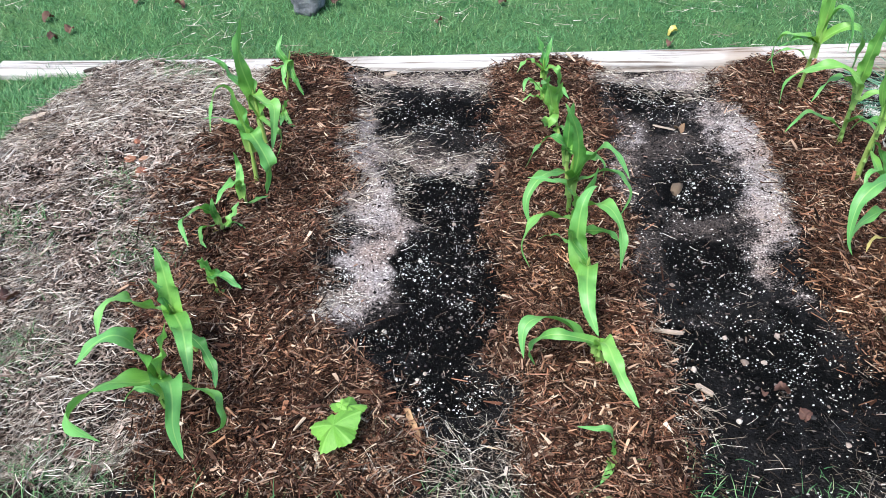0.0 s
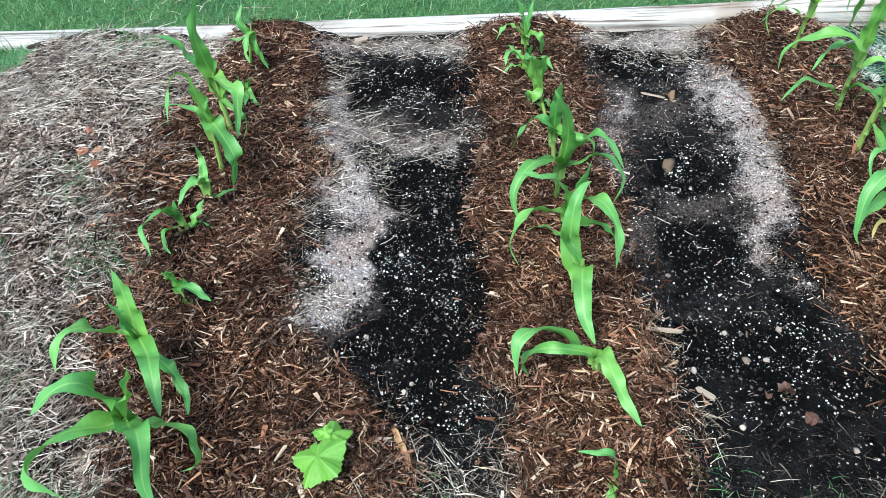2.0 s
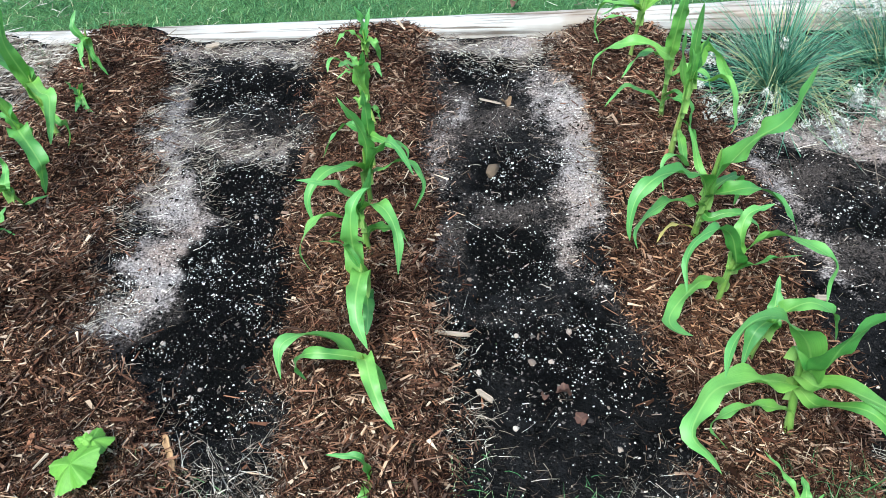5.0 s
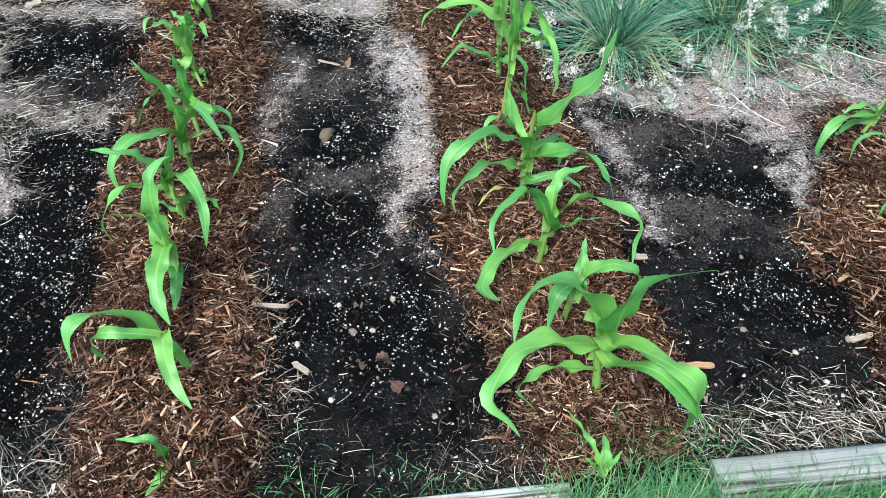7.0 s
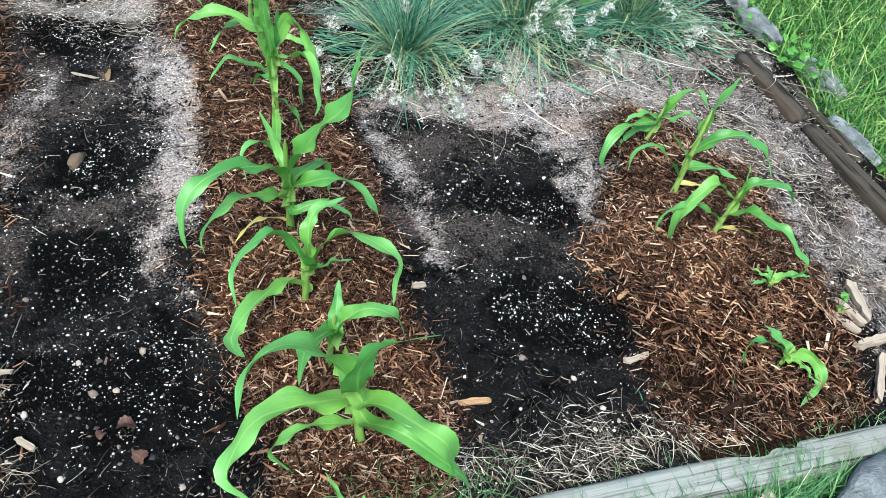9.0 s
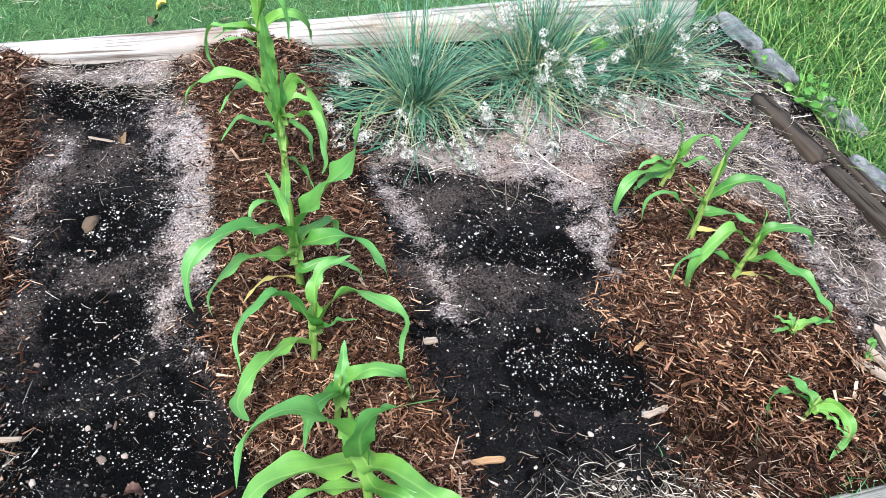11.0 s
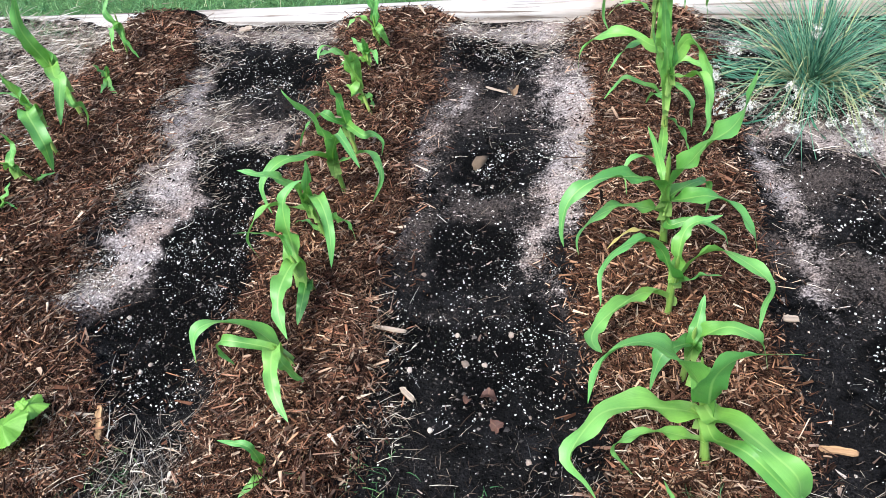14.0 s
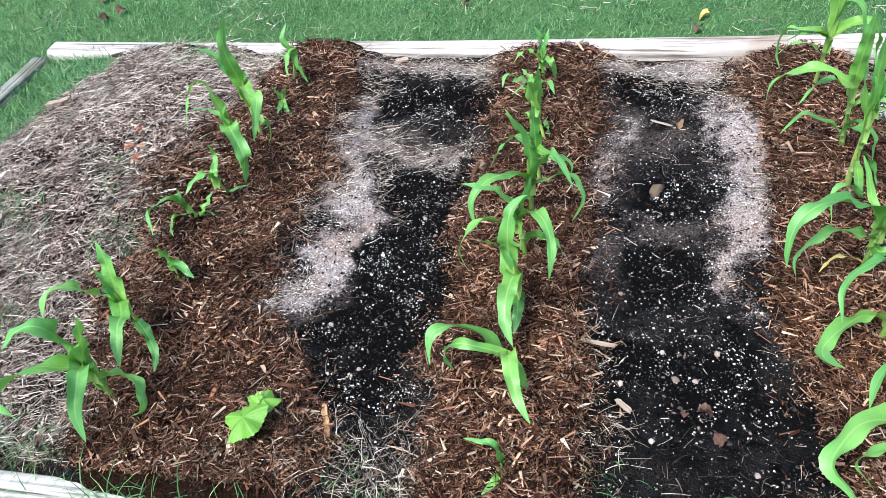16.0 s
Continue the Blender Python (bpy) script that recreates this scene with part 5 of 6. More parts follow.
def dead_leaf(x, y, size, seed, label, up=0.012, mat=None):
    rng = fresh(seed)
    me = bpy.data.meshes.new("dead_leaf")
    bm = lobed(size, 2, 0.14, seed, 0.5, 0.05, 6, 28)
    for v in bm.verts:
        v.co.z += 6 * v.co.y ** 2 / size * (0.1 + 0.08 * rng.random()) + 0.12 * size * noise.noise(v.co * 2.2 / size + Vector((seed, 0, 0)))
        v.co.y *= 0.72
    bm.to_mesh(me)
    bm.free()
    ob = whole("dead_leaf", me, mat or BROWN_LEAF, label, "dead leaf", group="fallen leaves")
    ob.matrix_world = pose(x, y, float(height(x, y)) + up, rng.normal(0, 16), rng.normal(0, 16), rng.random() * 360)


for i, (x, y, s) in enumerate(((-2.22, 3.79, 0.035), (-2.09, 3.55, 0.03), (-2.04, 3.63, 0.03), (-1.58, 3.92, 0.035), (-1.83, 4.0, 0.03), (-0.25, 3.74, 0.022), (0.06, 3.98, 0.026), (-0.79, 3.97, 0.03), (0.82, 3.5, 0.028))):
    dead_leaf(x, y, s, 500 + i, "curled reddish-brown leaf fallen on the lawn", 0.03)
for i, (x, y, s) in enumerate(((0.76, 1.42, 0.025), (0.79, 1.33, 0.02), (0.71, 1.405, 0.014), (-1.29, 1.56, 0.035), (-1.2, 2.32, 0.022), (-1.16, 2.28, 0.02), (-0.98, 1.14, 0.026), (-0.9, 1.08, 0.02), (0.02, 1.58, 0.016), (2.1, 2.36, 0.014))):
    dead_leaf(x, y, s, 520 + i, "dry reddish-brown leaf lying on the bed", 0.014)


HUSK = leaf_material("dry_husk", (0.08, 0.046, 0.026), (0.24, 0.15, 0.085), (0.3, 0.2, 0.12), 0.15, 9.0, 0.8)


dead_leaf(0.85, 3.62, 0.03, 560, "yellowed leaf fallen on the lawn", 0.03, YELLOW)


# ---- loose wood and pebbles ----
def stick(x, y, long, wide, thick, turn, label, mat, seed, up=0.0, tilt=0.0, name="wood_piece"):
    """A split piece of wood with ragged ends."""
    rng = fresh(seed)
    n, k = 7, 4
    v, f = [], []
    for i in range(n + 1):
        t = i / n
        w = (0.7 + 0.3 * rng.random()) * (1 if 0 < i < n else 0.6)
        off = (rng.random() - 0.5) * wide * 0.15
        for cy, cz in ((1, 1), (-1, 1), (-1, -1), (1, -1)):
            v.append(((t - 0.5) * long + (rng.random() - 0.5) * long * (0.16 if i in (0, n) else 0.05), cy * wide / 2 * w * (0.8 + 0.3 * rng.random()) + off, cz * thick / 2 * (0.75 + 0.4 * rng.random())))
    f = [[i * k + j, i * k + (j + 1) % k, (i + 1) * k + (j + 1) % k, (i + 1) * k + j] for i in range(n) for j in range(k)]
    f += [[3, 2, 1, 0], [n * k, n * k + 1, n * k + 2, n * k + 3]]
    ob = whole(name, mesh_of(name, v, [q[::-1] for q in f]), mat, label, "wood piece", group="loose wood", flat=True)
    ob.matrix_world = pose(x, y, float(height(x, y)) + thick / 2 + 0.006 + up, 0, tilt, turn)


stick(-0.175, 1.24, 0.105, 0.018, 0.008, 112, "split tan bark strip lying on mulch", FRESH_WOOD, 600, 0.012)
stick(0.47, 1.585, 0.12, 0.011, 0.008, -8, "pale grey stick at the mulch's edge", GREY_WOOD, 601, 0.004)
stick(1.54, 1.33, 0.085, 0.017, 0.008, -4, "pale orange wood chip on dark soil", FRESH_WOOD, 602)
stick(2.22, 1.73, 0.06, 0.018, 0.007, -55, "tan wood chip on orange mulch", FRESH_WOOD, 603, 0.012)
stick(2.03, 1.56, 0.05, 0.014, 0.007, 30, "tan wood chip at the mulch's edge", FRESH_WOOD, 604, 0.006)
stick(1.98, 1.36, 0.07, 0.018, 0.008, 10, "pale weathered chip beside dry straw", GREY_WOOD, 605, 0.004)
stick(2.6, 1.36, 0.09, 0.022, 0.016, -55, "pale split stick on grey litter", GREY_WOOD, 606)
stick(2.66, 1.4, 0.11, 0.026, 0.018, -70, "pale split stick on grey litter", GREY_WOOD, 607)
stick(2.68, 1.3, 0.13, 0.03, 0.02, 5, "thick weathered stick near the boulder", GREY_WOOD, 608)
stick(2.63, 1.2, 0.16, 0.022, 0.018, 50, "weathered stick lying against the timber", GREY_WOOD, 609)
stick(2.74, 1.45, 0.14, 0.03, 0.02, 80, "grey split stick on dry litter", GREY_WOOD, 610)
stick(2.13, 0.95, 0.06, 0.045, 0.03, 25, "pale block of cut wood in the grass", GREY_WOOD, 611, 0.02)
stick(-0.42, 3.12, 0.05, 0.035, 0.008, 20, "pale flat wood flake below the timber", GREY_WOOD, 612)
stick(0.655, 2.69, 0.085, 0.009, 0.004, -24, "pale straw-like splinter on dark soil", GREY_WOOD, 613, 0.006)
dead_leaf(0.715, 2.695, 0.026, 628, "torn tan husk on pale soil", 0.014, HUSK)
stick(0.56, 1.41, 0.05, 0.016, 0.007, -40, "tan chip on black soil", GREY_WOOD, 614)
stick(0.05, 2.36, 0.04, 0.02, 0.007, 60, "pale wood flake on soil", GREY_WOOD, 617)
stick(1.49, 1.68, 0.035, 0.022, 0.007, 0, "pale pinkish flake on dark soil", GREY_WOOD, 618)
stick(1.02, 2.05, 0.05, 0.012, 0.006, 40, "tan chip on pale soil", FRESH_WOOD, 619)
stick(0.33, 2.42, 0.03, 0.012, 0.006, -30, "pale chip on brown mulch", GREY_WOOD, 620, 0.012)
stick(-1.62, 2.5, 0.14, 0.03, 0.012, 30, "grey flat stick on the straw mound", GREY_WOOD, 621, 0.01)
stick(-1.5, 2.9, 0.2, 0.02, 0.012, 25, "long brown stick on the straw mound", OLD_TIMBER, 622, 0.012)
stick(-1.42, 1.75, 0.1, 0.022, 0.012, 100, "pale stick in the straw", GREY_WOOD, 623, 0.008)


def pebble_mesh(seed):
    bm = bmesh.new()
    bmesh.ops.create_icosphere(bm, subdivisions=2, radius=1.0)
    off = Vector((seed * 2.3, seed * 1.1, 0.0))
    for v in bm.verts:
        v.co = Vector((v.co.x, v.co.y * 0.75, v.co.z * 0.6)) * (1 + 0.6 * noise.noise(v.co * 1.3 + off) + 0.25 * noise.noise(v.co * 3.1 + off))
    me = bpy.data.meshes.new("pebble")
    bm.to_mesh(me)
    bm.free()
    me.materials.append(PEBBLE)
    me.shade_smooth()
    return me


PEBBLES = [pebble_mesh(i) for i in range(5)]
CLOD = object_varied("dry_clod", [(0.0, (0.13, 0.095, 0.068)), (1.0, (0.13, 0.095, 0.068))], 0.95)
clod_mesh = pebble_mesh(9)
clod_mesh.materials[0] = CLOD
clod = tagged(new("soil_clod", clod_mesh), "crumbly tan clod of earth on black soil", "clod")
clod.matrix_world = pose(0.64, 2.3, float(height(0.64, 2.3)) + 0.006, 0, 0, 62) @ Matrix.Diagonal((0.036, 0.024, 0.018, 1))
BRICK = object_varied("broken_brick", [(0.0, (0.22, 0.09, 0.065)), (0.5, (0.3, 0.14, 0.09)), (1.0, (0.36, 0.22, 0.15))], 0.9)
for i, (x, y, s) in enumerate(((-1.183, 2.205, 0.02), (-1.142, 2.222, 0.018), (-1.132, 2.156, 0.022), (-1.19, 2.3, 0.016))):
    bit = pebble_mesh(20 + i)
    bit.materials[0] = BRICK
    bit.shade_flat()
    ob = tagged(new("brick_fragment", bit), "chipped orange-red brick fragment lying on straw", "brick fragment", "brick bits")
    ob.matrix_world = pose(x, y, float(height(x, y)) + 0.014, 8, 5, 40 * i) @ Matrix.Diagonal((s, s, 0.8 * s, 1))
rng = fresh(640)
spots = [(0.69, 1.52, 0.011), (0.74, 1.52, 0.009), (0.8, 1.62, 0.01), (0.55, 1.49, 0.009), (0.63, 1.32, 0.008), (0.87, 1.25, 0.008), (0.54, 1.8, 0.008), (-0.29, 1.62, 0.008), (-0.18, 1.44, 0.008), (-0.06, 2.04, 0.006),
         (1.7, 1.43, 0.01), (1.81, 1.35, 0.009), (1.96, 1.37, 0.011), (2.0, 2.08, 0.007), (-0.69, 2.02, 0.006)]
x, y = scatter(rng, 1500, (-0.6, 1.1, 2.95, 3.05), lambda a, b: (1 - mulch_at(a, b)) * (0.06 + 0.3 * smooth(2.55, 2.8, a) + 0.2 * (b < 1.4)))
spots += [(a, b, 0.003 + 0.005 * rng.random() ** 2) for a, b in list(zip(x, y))[:130]]
for i, (a, b, s) in enumerate(spots):
    ob = tagged(new("pebble", PEBBLES[i % 5]), "small pale pebble on dark soil" if s < 0.0075 else "white lump on black soil", "pebble", "pebbles on the soil")
    ob.matrix_world = pose(a, b, float(height(a, b)) + s * 0.3, 0, 0, rng.random() * 360) @ Matrix.Diagonal((s, s, s, 1))

# ---- mulch, straw, grit and turf ----
LOOSE_CHIP = object_varied("loose_bark_chip", [(0.0, (0.025, 0.012, 0.008)), (0.3, (0.12, 0.05, 0.034)), (0.5, (0.08, 0.055, 0.043)), (0.7, (0.22, 0.12, 0.08)), (0.85, (0.24, 0.19, 0.16)), (1.0, (0.4, 0.29, 0.21))])
def mulch(key, line, seed):
    rng = fresh(seed)
    box = (min(p[0] - p[2] for p in line) - 0.1, min(p[1] - p[2] for p in line) - 0.1, max(p[0] + p[2] for p in line) + 0.1, min(3.155, max(p[1] + p[2] for p in line) + 0.1))
    area = (box[2] - box[0]) * (box[3] - box[1])
    edge = lambda x, y: (along(*ragged(x, y, 0.8), line, 0.06) + 0.08 * along(x, y, line, 0.2)) * (y > np.where(x < 1.2, 1.03 + 0.018 * x, 1.055 + 0.01 * x)) * (1 - 0.85 * smooth(1.68, 1.4, y) * smooth(1.9, 2.1, x) * (0.75 + 0.25 * lattice(46, x, y, 0.1)))
    x, y = scatter(rng, int(area * 22000), box, edge)
    n = len(x)
    v, f = ribbons(rng, on_ground(x, y, 0.004 + 0.016 * rng.random(n)), rng.random(n) * 6.28, np.radians(84) + rng.normal(0, 0.22, n), 0.01 + 0.03 * rng.random(n) ** 2, 0.0007 + 0.0016 * rng.random(n) ** 2, rng.normal(0.1, 0.25, n), 2, 1.2)
    v[:, 2] = np.maximum(v[:, 2], height(v[:, 0], v[:, 1]) + 0.002)
    x, y = scatter(rng, int(area * 26000), box, edge)
    n = len(x)
    w, g = ribbons(rng, on_ground(x, y, 0.005 + 0.02 * rng.random(n)), rng.random(n) * 6.28, np.radians(80) + rng.normal(0, 0.5, n), 0.003 + 0.009 * rng.random(n) ** 1.5, 0.0018 + 0.004 * rng.random(n) ** 2, rng.normal(0, 0.3, n), 2, 0.5)
    w[:, 2] = np.maximum(w[:, 2], height(w[:, 0], w[:, 1]) + 0.002)
    v, f = np.concatenate([v, w]), np.concatenate([f, g + len(v)])
    whole("mulch_fibre", mesh_of("mulch_fibre", v, f), SHRED, "fine brown bark fibre between coarser chips", "mulch", "stuff", "mulch rows", True)
    x, y = scatter(rng, int(area * 34000), box, edge)
    n = len(x)
    big = rng.random(n) ** 5
    shred = rng.random(n) < 0.74
    long = np.where(shred, 0.012 + 0.05 * rng.random(n) ** 2.2, 0.008 + 0.016 * rng.random(n) + 0.036 * big)
    broad = np.where(shred, 0.0009 + 0.003 * rng.random(n) ** 1.5, 0.003 + 0.005 * rng.random(n) + 0.008 * big)
    pos = on_ground(x, y, 0.001 + 0.034 * rng.random(n) ** 1.6)
    v, f = splinters(rng, pos, flow(rng, x, y, 58, 0.09, 0.8), rng.normal(0, 0.3, n), rng.normal(0, 0.5, n), np.stack([long, broad, 0.0008 + 0.0026 * rng.random(n)], 1), 1)
    ob = whole("mulch", mesh_of("mulch", v, f), CHIP, "shredded reddish-brown bark mulch heaped along a corn row", "mulch", "stuff", "mulch rows", True)
    meshes = []
    for i in range(8):
        v, f = splinters(rng, np.zeros((1, 3)), np.zeros(1), np.zeros(1), np.zeros(1), np.array([[0.018 + 0.03 * rng.random(), 0.005 + 0.006 * rng.random(), 0.003]]))
        meshes.append(mesh_of("wood_chip", v, f))
    x, y = scatter(rng, 900, box, edge)
    for i in range(min(200, len(x))):
        c = part("wood_chip", meshes[i % 8], LOOSE_CHIP, ob, flat=True)
        c.matrix_world = pose(x[i], y[i], float(height(x[i], y[i])) + 0.018, rng.normal(0, 14), rng.normal(0, 14), rng.random() * 360)


for seed, (key, line) in enumerate(MULCH_ROWS.items()):
    mulch(key, line, 40 + seed)


FRESH = [[(-0.74, 1.28, 0.05), (-0.6, 1.26, 0.06)], [(-0.55, 1.5, 0.05), (-0.45, 1.42, 0.06)], [(1.04, 1.75, 0.1), (1.32, 1.5, 0.14)], [(1.12, 1.9, 0.08), (1.18, 1.5, 0.12)], [(0.2, 2.0, 0.08), (0.24, 1.85, 0.1)], [(2.08, 1.7, 0.1), (2.3, 1.58, 0.16)], [(2.2, 1.42, 0.08), (2.45, 1.4, 0.08)], [(0.33, 1.5, 0.03), (0.32, 1.32, 0.04)], [(2.4, 1.22, 0.05), (2.45, 1.2, 0.05)]]
rng = fresh(50)
x, y = scatter(rng, 40000, (-0.9, 1.1, 2.7, 2.1), lambda a, b: bands(*ragged(a, b), FRESH, 0.1) * 0.9)
n = len(x)
big = rng.random(n) ** 3
v, f = splinters(rng, on_ground(x, y, 0.016 + 0.022 * rng.random(n)), rng.random(n) * 6.28, rng.normal(0, 0.25, n), rng.normal(0, 0.5, n),
                 np.stack([0.01 + 0.03 * big + 0.012 * rng.random(n), 0.002 + 0.007 * big * rng.random(n) + 0.003 * rng.random(n), 0.001 + 0.003 * rng.random(n)], 1))
own = np.argsort(-big)[:160]
rest = np.setdiff1d(np.arange(n), own)
chips = v.reshape(n, 8, 3)
fresh_heap = whole("fresh_mulch", mesh_of("fresh_mulch", chips[rest].reshape(-1, 3), f[:len(rest) * 6]), FRESH_CHIP, "fresh orange-tan wood chips on darker mulch", "mulch", "stuff", "", True)
for i in own:
    part("wood_chip", mesh_of("wood_chip", chips[i], f[:6]), FRESH_CHIP, fresh_heap, flat=True)


def straws(name, count, box, chance, label, seed, long=(0.05, 0.16), up=0.02, mat=None, thick=0.0017):
    rng = fresh(seed)
    x, y = scatter(rng, count, box, chance)
    n = len(x)
    length = long[0] + (long[1] - long[0]) * rng.random(n) ** 2
    v, f = ribbons(rng, on_ground(x, y, 0.002 + up * rng.random(n)), flow(rng, x, y, 57, 0.09, 0.8), np.radians(86) + rng.normal(0, 0.05, n), length,
                   thick * (0.4 + 1.4 * rng.random(n) ** 2), 0.06 + rng.normal(0, 0.16, n), 3, 0.8)
    # ribbons lie flat: keep them above the ground
    v[:, 2] = np.maximum(v[:, 2], height(v[:, 0], v[:, 1]) + 0.002)
    v[1::2, 2] += 0.0012
    return whole(name, mesh_of(name, v, f), mat or DRY, label, "straw", "stuff")


heap = lambda x, y: bands(*ragged(x, y), STRAW, 0.1) * (1 - lawn_at(x, y))
straws("straw", 60000, (-1.95, 1.03, -0.75, 3.12), lambda x, y: heap(x, y) * (0.25 + 0.75 * smooth(0.35, 0.7, 0.6 * lattice(41, x, y, 0.13) + 0.4 * lattice(44, x, y, 0.045))), "dry pale straw and clippings heaped in a mound", 60, (0.015, 0.085), 0.022, OLD_STRAW, 0.0011)
straws("pale_straw", 16000, (-1.95, 1.03, -0.8, 3.12), lambda x, y: heap(x, y) * smooth(0.5, 0.8, 0.5 * lattice(54, x, y, 0.1) + 0.5 * lattice(55, x, y, 0.3)), "long bleached straw lying loose on the mound", 68, (0.04, 0.14), 0.03, None, 0.0012)
litter = lambda x, y: 0.9 * litter_at(x, y) * (1 - 0.3 * smooth(2.5, 2.7, x)) * (1 - 0.4 * mulch_at(x, y)) + 0.02 * (1 - heap(x, y)) * (1 - 0.8 * black_at(x, y))
straws("dry_litter", 115000, (-1.5, 1.06, 3.1, 3.152), litter, "thin layer of dry straw on the soil", 61, (0.012, 0.07), 0.01, None, 0.0008)
mat = lambda x, y: bands(*ragged(x, y), [[(-0.62, 1.09, 0.02), (-0.3, 1.12, 0.05)], [(1.48, 1.12, 0.04), (1.7, 1.13, 0.06), (1.98, 1.16, 0.08)], [(-0.28, 1.14, 0.1), (0.05, 1.16, 0.12)], [(-1.28, 1.7, 0.06), (-1.12, 1.4, 0.14), (-1.05, 1.12, 0.18)]], 0.08) * (0.3 + 0.7 * lattice(51, x, y, 0.05))
straws("straw_mat", 24000, (-1.5, 1.03, 2.2, 1.85), mat, "pale dry straw matted over the bed's front", 66, (0.02, 0.12), 0.02, None, 0.0012)
fibres = lambda x, y: (0.1 + 0.4 * smooth(1.42, 1.2, y)) * (1 - mulch_at(x, y)) * (1 - heap(x, y)) * (0.2 + lattice(42, x, y, 0.08))
straws("root_fibres", 30000, (-0.5, 1.06, 2.8, 3.1), fibres, "dark thin root fibres lying on damp soil", 65, (0.015, 0.06), 0.005, FIBRE, 0.0012)
wisps = lambda x, y: bands(*ragged(x, y), [[(1.5, 2.5, 0.08), (1.85, 2.42, 0.1), (2.4, 2.52, 0.12), (2.85, 2.55, 0.1)], [(2.95, 2.9, 0.06), (2.98, 2.5, 0.06)]], 0.1)
straws("dry_chive_blades", 700, (1.3, 2.2, 3.1, 3.0), wisps, "long dry yellowed blades fallen round the chives", 67, (0.07, 0.26), 0.03, None, 0.0019)
rng = fresh(62)
x, y = scatter(rng, 62000, (-1.95, 1.03, -0.75, 3.12), lambda a, b: heap(a, b) * (0.25 + 0.75 * smooth(1.15, 1.6, b)) * (0.4 + 0.6 * smooth(0.65, 0.35, lattice(41, a, b, 0.13))))
n = len(x)
v, f = splinters(rng, on_ground(x, y, 0.002 + 0.012 * rng.random(n)), rng.random(n) * 6.28, rng.normal(0, 0.35, n), rng.normal(0, 0.5, n),
                 np.stack([0.009 + 0.034 * rng.random(n) ** 2, 0.0015 + 0.0105 * rng.random(n) ** 3, 0.001 + 0.003 * rng.random(n)], 1), 1)
mound_chips = whole("old_chips", mesh_of("old_chips", v, f), OLD_CHIP, "greyed wood chips mixed through a straw mound", "wood chips", "stuff", "", True)


GREY_CHIP = object_varied("loose_grey_chip", [(0.0, (0.03, 0.022, 0.018)), (0.5, (0.14, 0.105, 0.088)), (0.85, (0.3, 0.245, 0.21)), (1.0, (0.48, 0.41, 0.36))], 0.85)
kinds = []
for i in range(6):
    v, f = splinters(rng, np.zeros((1, 3)), np.zeros(1), np.zeros(1), np.zeros(1), np.array([[0.02 + 0.035 * rng.random(), 0.006 + 0.009 * rng.random(), 0.003]]))
    kinds.append(mesh_of("wood_chip", v, f))
x, y = scatter(rng, 900, (-1.9, 1.1, -0.8, 3.1), heap)
for i in range(min(220, len(x))):
    c = part("wood_chip", kinds[i % 6], GREY_CHIP, mound_chips, flat=True)
    c.matrix_world = pose(x[i], y[i], float(height(x[i], y[i])) + 0.014, rng.normal(0, 16), rng.normal(0, 16), rng.random() * 360)


def furrow(x, y):
    return (1 - mulch_at(x, y)) * (1 - heap(x, y)) * (1 - lawn_at(x, y))


rng = fresh(63)
grit = lambda x, y: furrow(x, y) * (0.13 - 0.06 * (x > 1.3) * (y < 1.9) + 3.5 * along(x, y, [(-0.46, 1.74, 0.07), (-0.6, 1.6, 0.08)], 0.08) + (0.52 + 0.03 * (x > 1.3)) * bands(*ragged(x, y), BLACK, 0.16) + 0.3 * pale_at(x, y) * (x < 1.3)) * (0.05 + 1.5 * lattice(11, x, y, 0.05) ** 2)
x, y = scatter(rng, 220000, (-0.8, 1.08, 2.75, 3.1), grit)
n = len(x)
rad = 0.0006 + 0.0025 * rng.random(n) ** 4.2 + 0.0026 * (rng.random(n) > 0.989)
v, f = grains(rng, on_ground(x, y, rad * 0.5), rad)
whole("perlite", mesh_of("perlite", v, f), PERLITE, "scattered white perlite crumbs on black potting soil", "perlite", "stuff", "", True)
x, y = scatter(rng, 80000, (-0.8, 1.08, 3.0, 3.1), lambda a, b: furrow(a, b) * (1 - 0.9 * np.clip(bands(a, b, PALE, 0.15), 0, 1)))
n = len(x)
rad = 0.0012 + 0.0048 * rng.random(n) ** 7
v, f = grains(rng, on_ground(x, y, rad * 0.3), rad)
whole("soil_crumbs", mesh_of("soil_crumbs", v, f), CRUMB, "loose crumbs of dark soil", "soil", "stuff", "", True)


EARTH = piecewise("dry_earth_crumbs", [(0.0, (0.03, 0.025, 0.024)), (0.5, (0.13, 0.11, 0.107)), (0.85, (0.3, 0.262, 0.255)), (1.0, (0.6, 0.56, 0.53))], 0.95, scale=200)
x, y = scatter(rng, 85000, (-0.8, 1.08, 3.1, 3.13), lambda a, b: furrow(a, b) * np.clip(0.04 + 0.9 * pale_at(a, b) + 0.25 * dust_at(a, b), 0, 1) * (1 - 0.85 * black_at(a, b)) * (0.3 + 0.7 * lattice(52, a, b, 0.04)))
n = len(x)
rad = 0.0008 + 0.0042 * rng.random(n) ** 5
v, f = grains(rng, on_ground(x, y, rad * 0.3), rad)
whole("earth_crumbs", mesh_of("earth_crumbs", v, f), EARTH, "pale pinkish-grey crumbs of dry earth", "soil", "stuff", "", True)


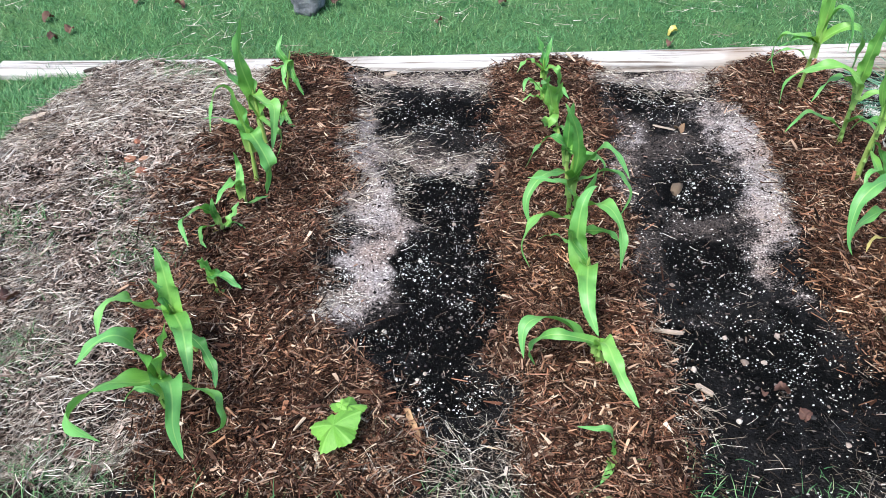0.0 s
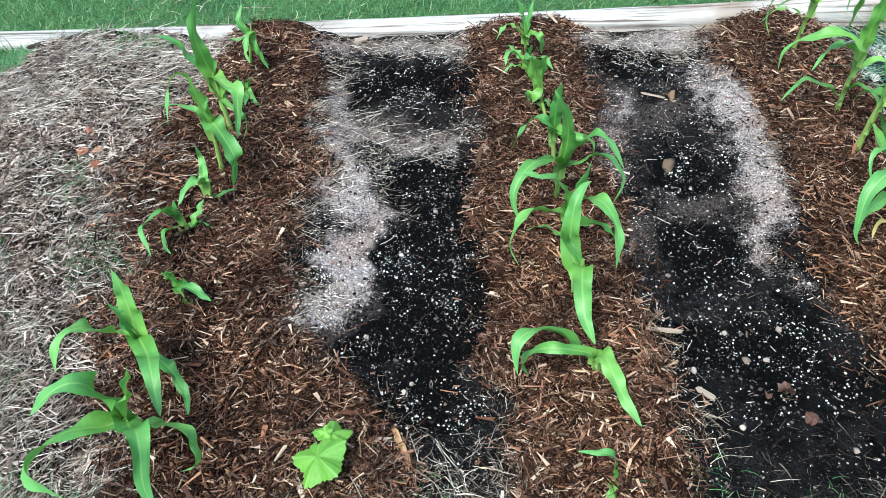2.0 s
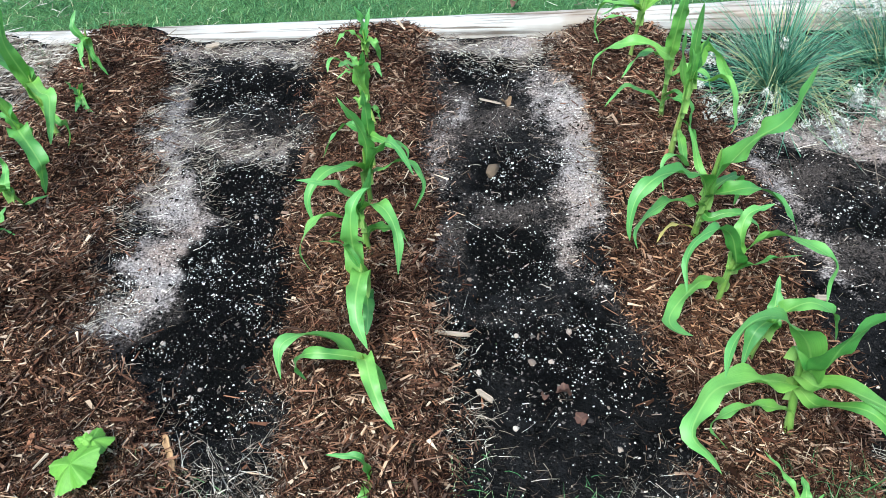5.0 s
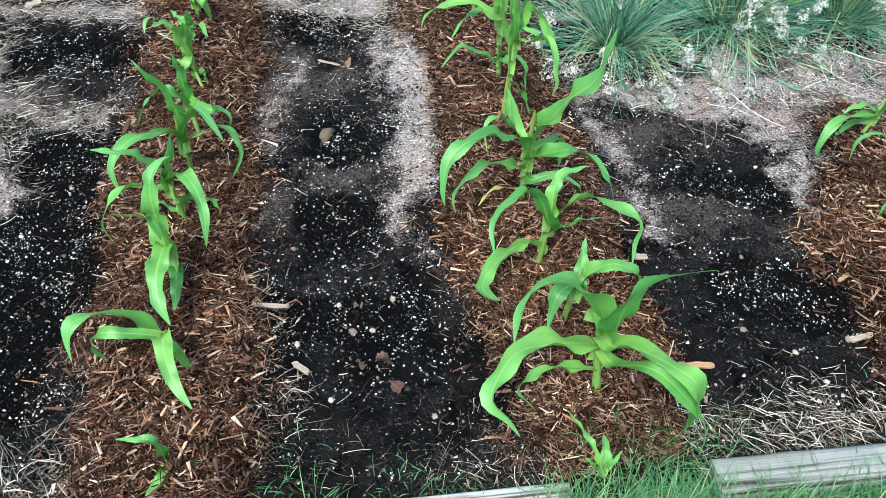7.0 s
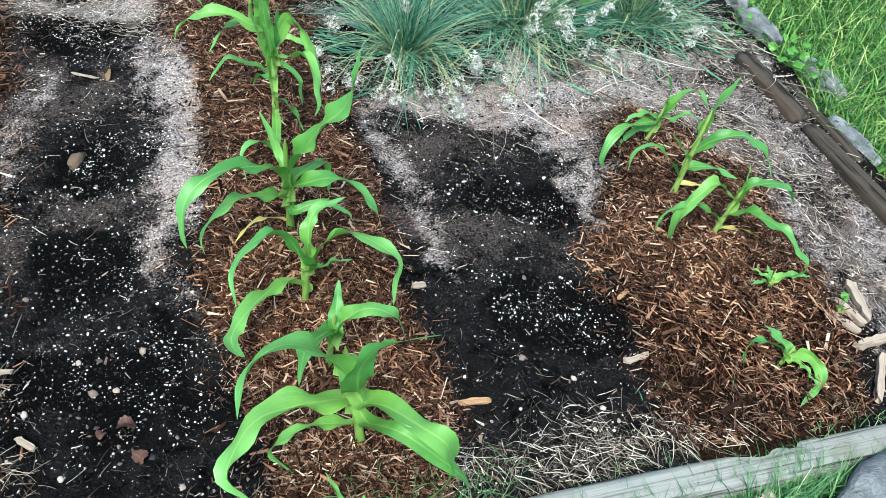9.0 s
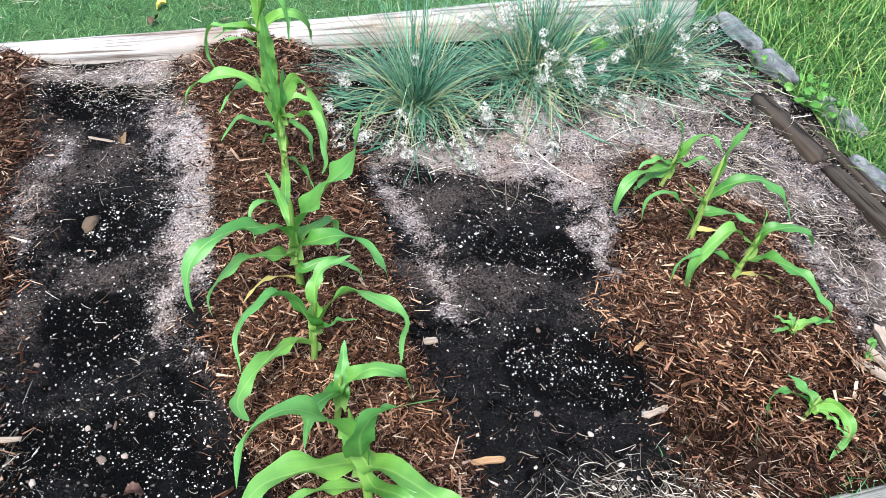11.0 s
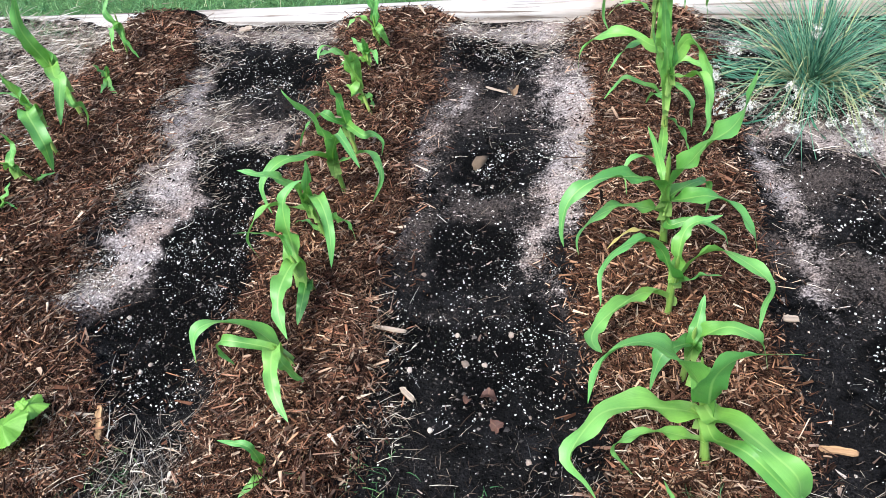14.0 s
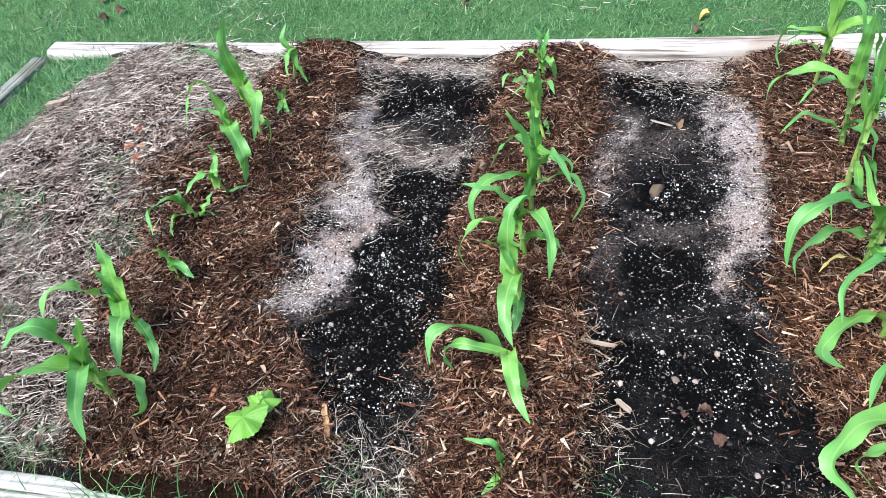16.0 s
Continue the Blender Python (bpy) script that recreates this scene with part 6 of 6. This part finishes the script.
rng = fresh(64)
x, y = scatter(rng, 32000, (-1.1, 1.06, 3.2, 3.155), lambda a, b: (furrow(a, b) + 2 * (b > 3.08)) * (0.07 - 0.04 * (a > 1.3) * (a < 2.1) + 0.35 * smooth(2.45, 2.8, a) + 0.25 * litter_at(a, b)))
n = len(x)
v, f = splinters(rng, on_ground(x, y, 0.001 + 0.005 * rng.random(n)), rng.random(n) * 6.28, rng.normal(0, 0.2, n), rng.normal(0, 0.4, n),
                 np.stack([0.005 + 0.025 * rng.random(n) ** 3, 0.002 + 0.008 * rng.random(n) ** 3, 0.0008 + 0.002 * rng.random(n)], 1))
whole("bed_debris", mesh_of("bed_debris", v, f), OLD_CHIP, "bits of bark and wood strewn over the soil", "wood chips", "stuff", "", True)


def turf(name, count, box, chance, label, seed, long=(0.03, 0.06), thick=0.003, lean=0.5, mat=None, towards=None, up=-0.004):
    rng = fresh(seed)
    x, y = scatter(rng, count, box, chance)
    n = len(x)
    heading = rng.random(n) * 6.28 if towards is None else rng.normal(towards, 1.1, n)
    v, f = ribbons(rng, on_ground(x, y, up), heading, np.abs(rng.normal(0, lean, n)), long[0] + (long[1] - long[0]) * rng.random(n),
                   thick * (0.6 + 0.8 * rng.random(n)), 0.5 + 0.9 * rng.random(n), 3, 0.8)
    return whole(name, mesh_of(name, v, f), mat or TURF, label, "grass", "stuff")


far_lawn = lambda x, y: (y > BACK + 0.1) * lawn_at(x, y) * (0.55 + 0.45 * lattice(21, x, y, 0.3)) * smooth(5.1, 4.2, y + 0.5 * lattice(47, x, y, 0.4)) * smooth(-4.2, -3.0, x) * smooth(5.0, 3.6, x)
turf("lawn_grass", 105000, (-4.2, 3.2, 5.0, 5.1), far_lawn, "short mown lawn grass behind the timber", 70)
side_lawn = lambda x, y: lawn_at(x, y) * (y < BACK + 0.12) * smooth(-4.0, -2.9, x + 0.5 * lattice(48, x, y, 0.4)) * smooth(0.2, 1.0, y)
turf("long_grass", 48000, (-4.2, 0.2, -1.6, 3.3), side_lawn, "uncut lawn grass beside the straw mound", 71, (0.04, 0.09))
turf("long_grass", 60000, (3.1, 0.2, 5.2, 4.2), lambda x, y: (x > 3.2) * smooth(5.2, 3.9, x + 0.5 * lattice(49, x, y, 0.4)) * smooth(0.2, 1.2, y) * smooth(4.2, 3.4, y) * (1 - 0.9 * bands(x, y, [[(3.2, 3.2, 0.05), (3.24, 2.8, 0.05)]], 0.02)), "long bright green grass behind the border stones", 72, (0.06, 0.2), 0.006, 0.85, LUSH)
front = lambda x, y: (y < FRONT - 0.06 + 0.03 * x * (x > 0)) * (0.25 + 0.3 * smooth(0.6, 1.1, x) + 0.45 * lattice(22, x, y, 0.15))
turf("front_grass", 40000, (-2.6, 0.1, 3.3, 1.06), lambda x, y: front(x, y) * smooth(0.1, 0.7, y + 0.3 * lattice(50, x, y, 0.3)), "green grass growing along the near timber", 73, (0.03, 0.085), 0.0026, 0.75)
lip = lambda x, y: (smooth(1.0, 1.15, x) * smooth(2.0, 1.7, x) + 0.45 * smooth(1.6, 1.8, x) * smooth(2.65, 2.5, x) + 0.03) * (0.45 + 0.55 * lattice(27, x, y, 0.08))
turf("lip_grass", 12000, (-1.5, 0.915, 2.7, 0.972), lip, "tall green grass leaning over the near timber", 77, (0.07, 0.15), 0.0026, 0.5, None, 1.6, 0.02)
inner = lambda x, y: (smooth(1.1, 1.2, x) * smooth(1.6, 1.4, x) * smooth(1.17, 1.05, y) + 0.3 * smooth(0.55, 0.75, lattice(43, x, y, 0.1)) * smooth(0.3, 0.5, x) * smooth(1.12, 1.06, y)) * (0.3 + 0.7 * lattice(29, x, y, 0.06))
turf("inner_grass", 7000, (0.3, 0.95, 1.8, 1.2), inner, "green grass coming over the timber into the bed", 79, (0.03, 0.1), 0.0022, 0.8)
tufts = lambda x, y: (smooth(0.5, 0.75, lattice(23, x, y, 0.13)) * (1 - 0.7 * mulch_at(x, y)) * smooth(1.3, 1.08, y) + 0.5 * smooth(1.1, 1.04, y) * smooth(0.35, 0.6, lattice(53, x, y, 0.07))) * 0.7
turf("grass_tufts", 9000, (-1.4, 1.03, 3.0, 1.4), tufts, "sparse young grass at the bed's edge", 74, (0.02, 0.06), 0.0022, 0.7)
left_tufts = lambda x, y: (smooth(0.62, 0.76, lattice(24, x, y, 0.16)) * heap(x, y) * (y < 1.9) + bands(*ragged(x, y), [[(-1.3, 1.8, 0.02), (-1.24, 1.72, 0.02)], [(-1.2, 1.42, 0.03), (-1.15, 1.36, 0.03)], [(-1.02, 1.12, 0.06), (-0.9, 1.06, 0.05)], [(-1.2, 2.12, 0.01), (-1.17, 2.0, 0.02)], [(-1.03, 1.84, 0.03), (-1.0, 1.76, 0.04)], [(-1.25, 2.88, 0.05), (-1.1, 2.95, 0.04)]], 0.07)) * 0.7
turf("grass_tufts", 26000, (-1.6, 1.03, -0.85, 3.05), left_tufts, "thin green grass coming through the straw", 75, (0.03, 0.07), 0.0022, 0.7)
lawn_bits = lambda x, y: (y > BACK + 0.1) * (0.5 * smooth(0.45, 0.8, lattice(26, x, y, 0.25)) + 0.9 * along(x, y, [(-1.5, 3.5, 0.05), (-1.25, 3.55, 0.05)], 0.1))
straws("lawn_clippings", 8000, (-3.2, 3.2, 3.2, 4.8), lawn_bits, "dry clippings lying on the lawn", 76, (0.03, 0.12), 0.03, None, 0.0016)
edge_tufts = lambda x, y: (smooth(0.5, 0.75, lattice(28, x, y, 0.12)) + smooth(-1.3, -1.5, x)) * 0.8
turf("grass_tufts", 6000, (-2.1, 2.95, -0.9, 3.16), edge_tufts, "low green grass against the far timber", 78, (0.02, 0.06), 0.0025, 0.7)
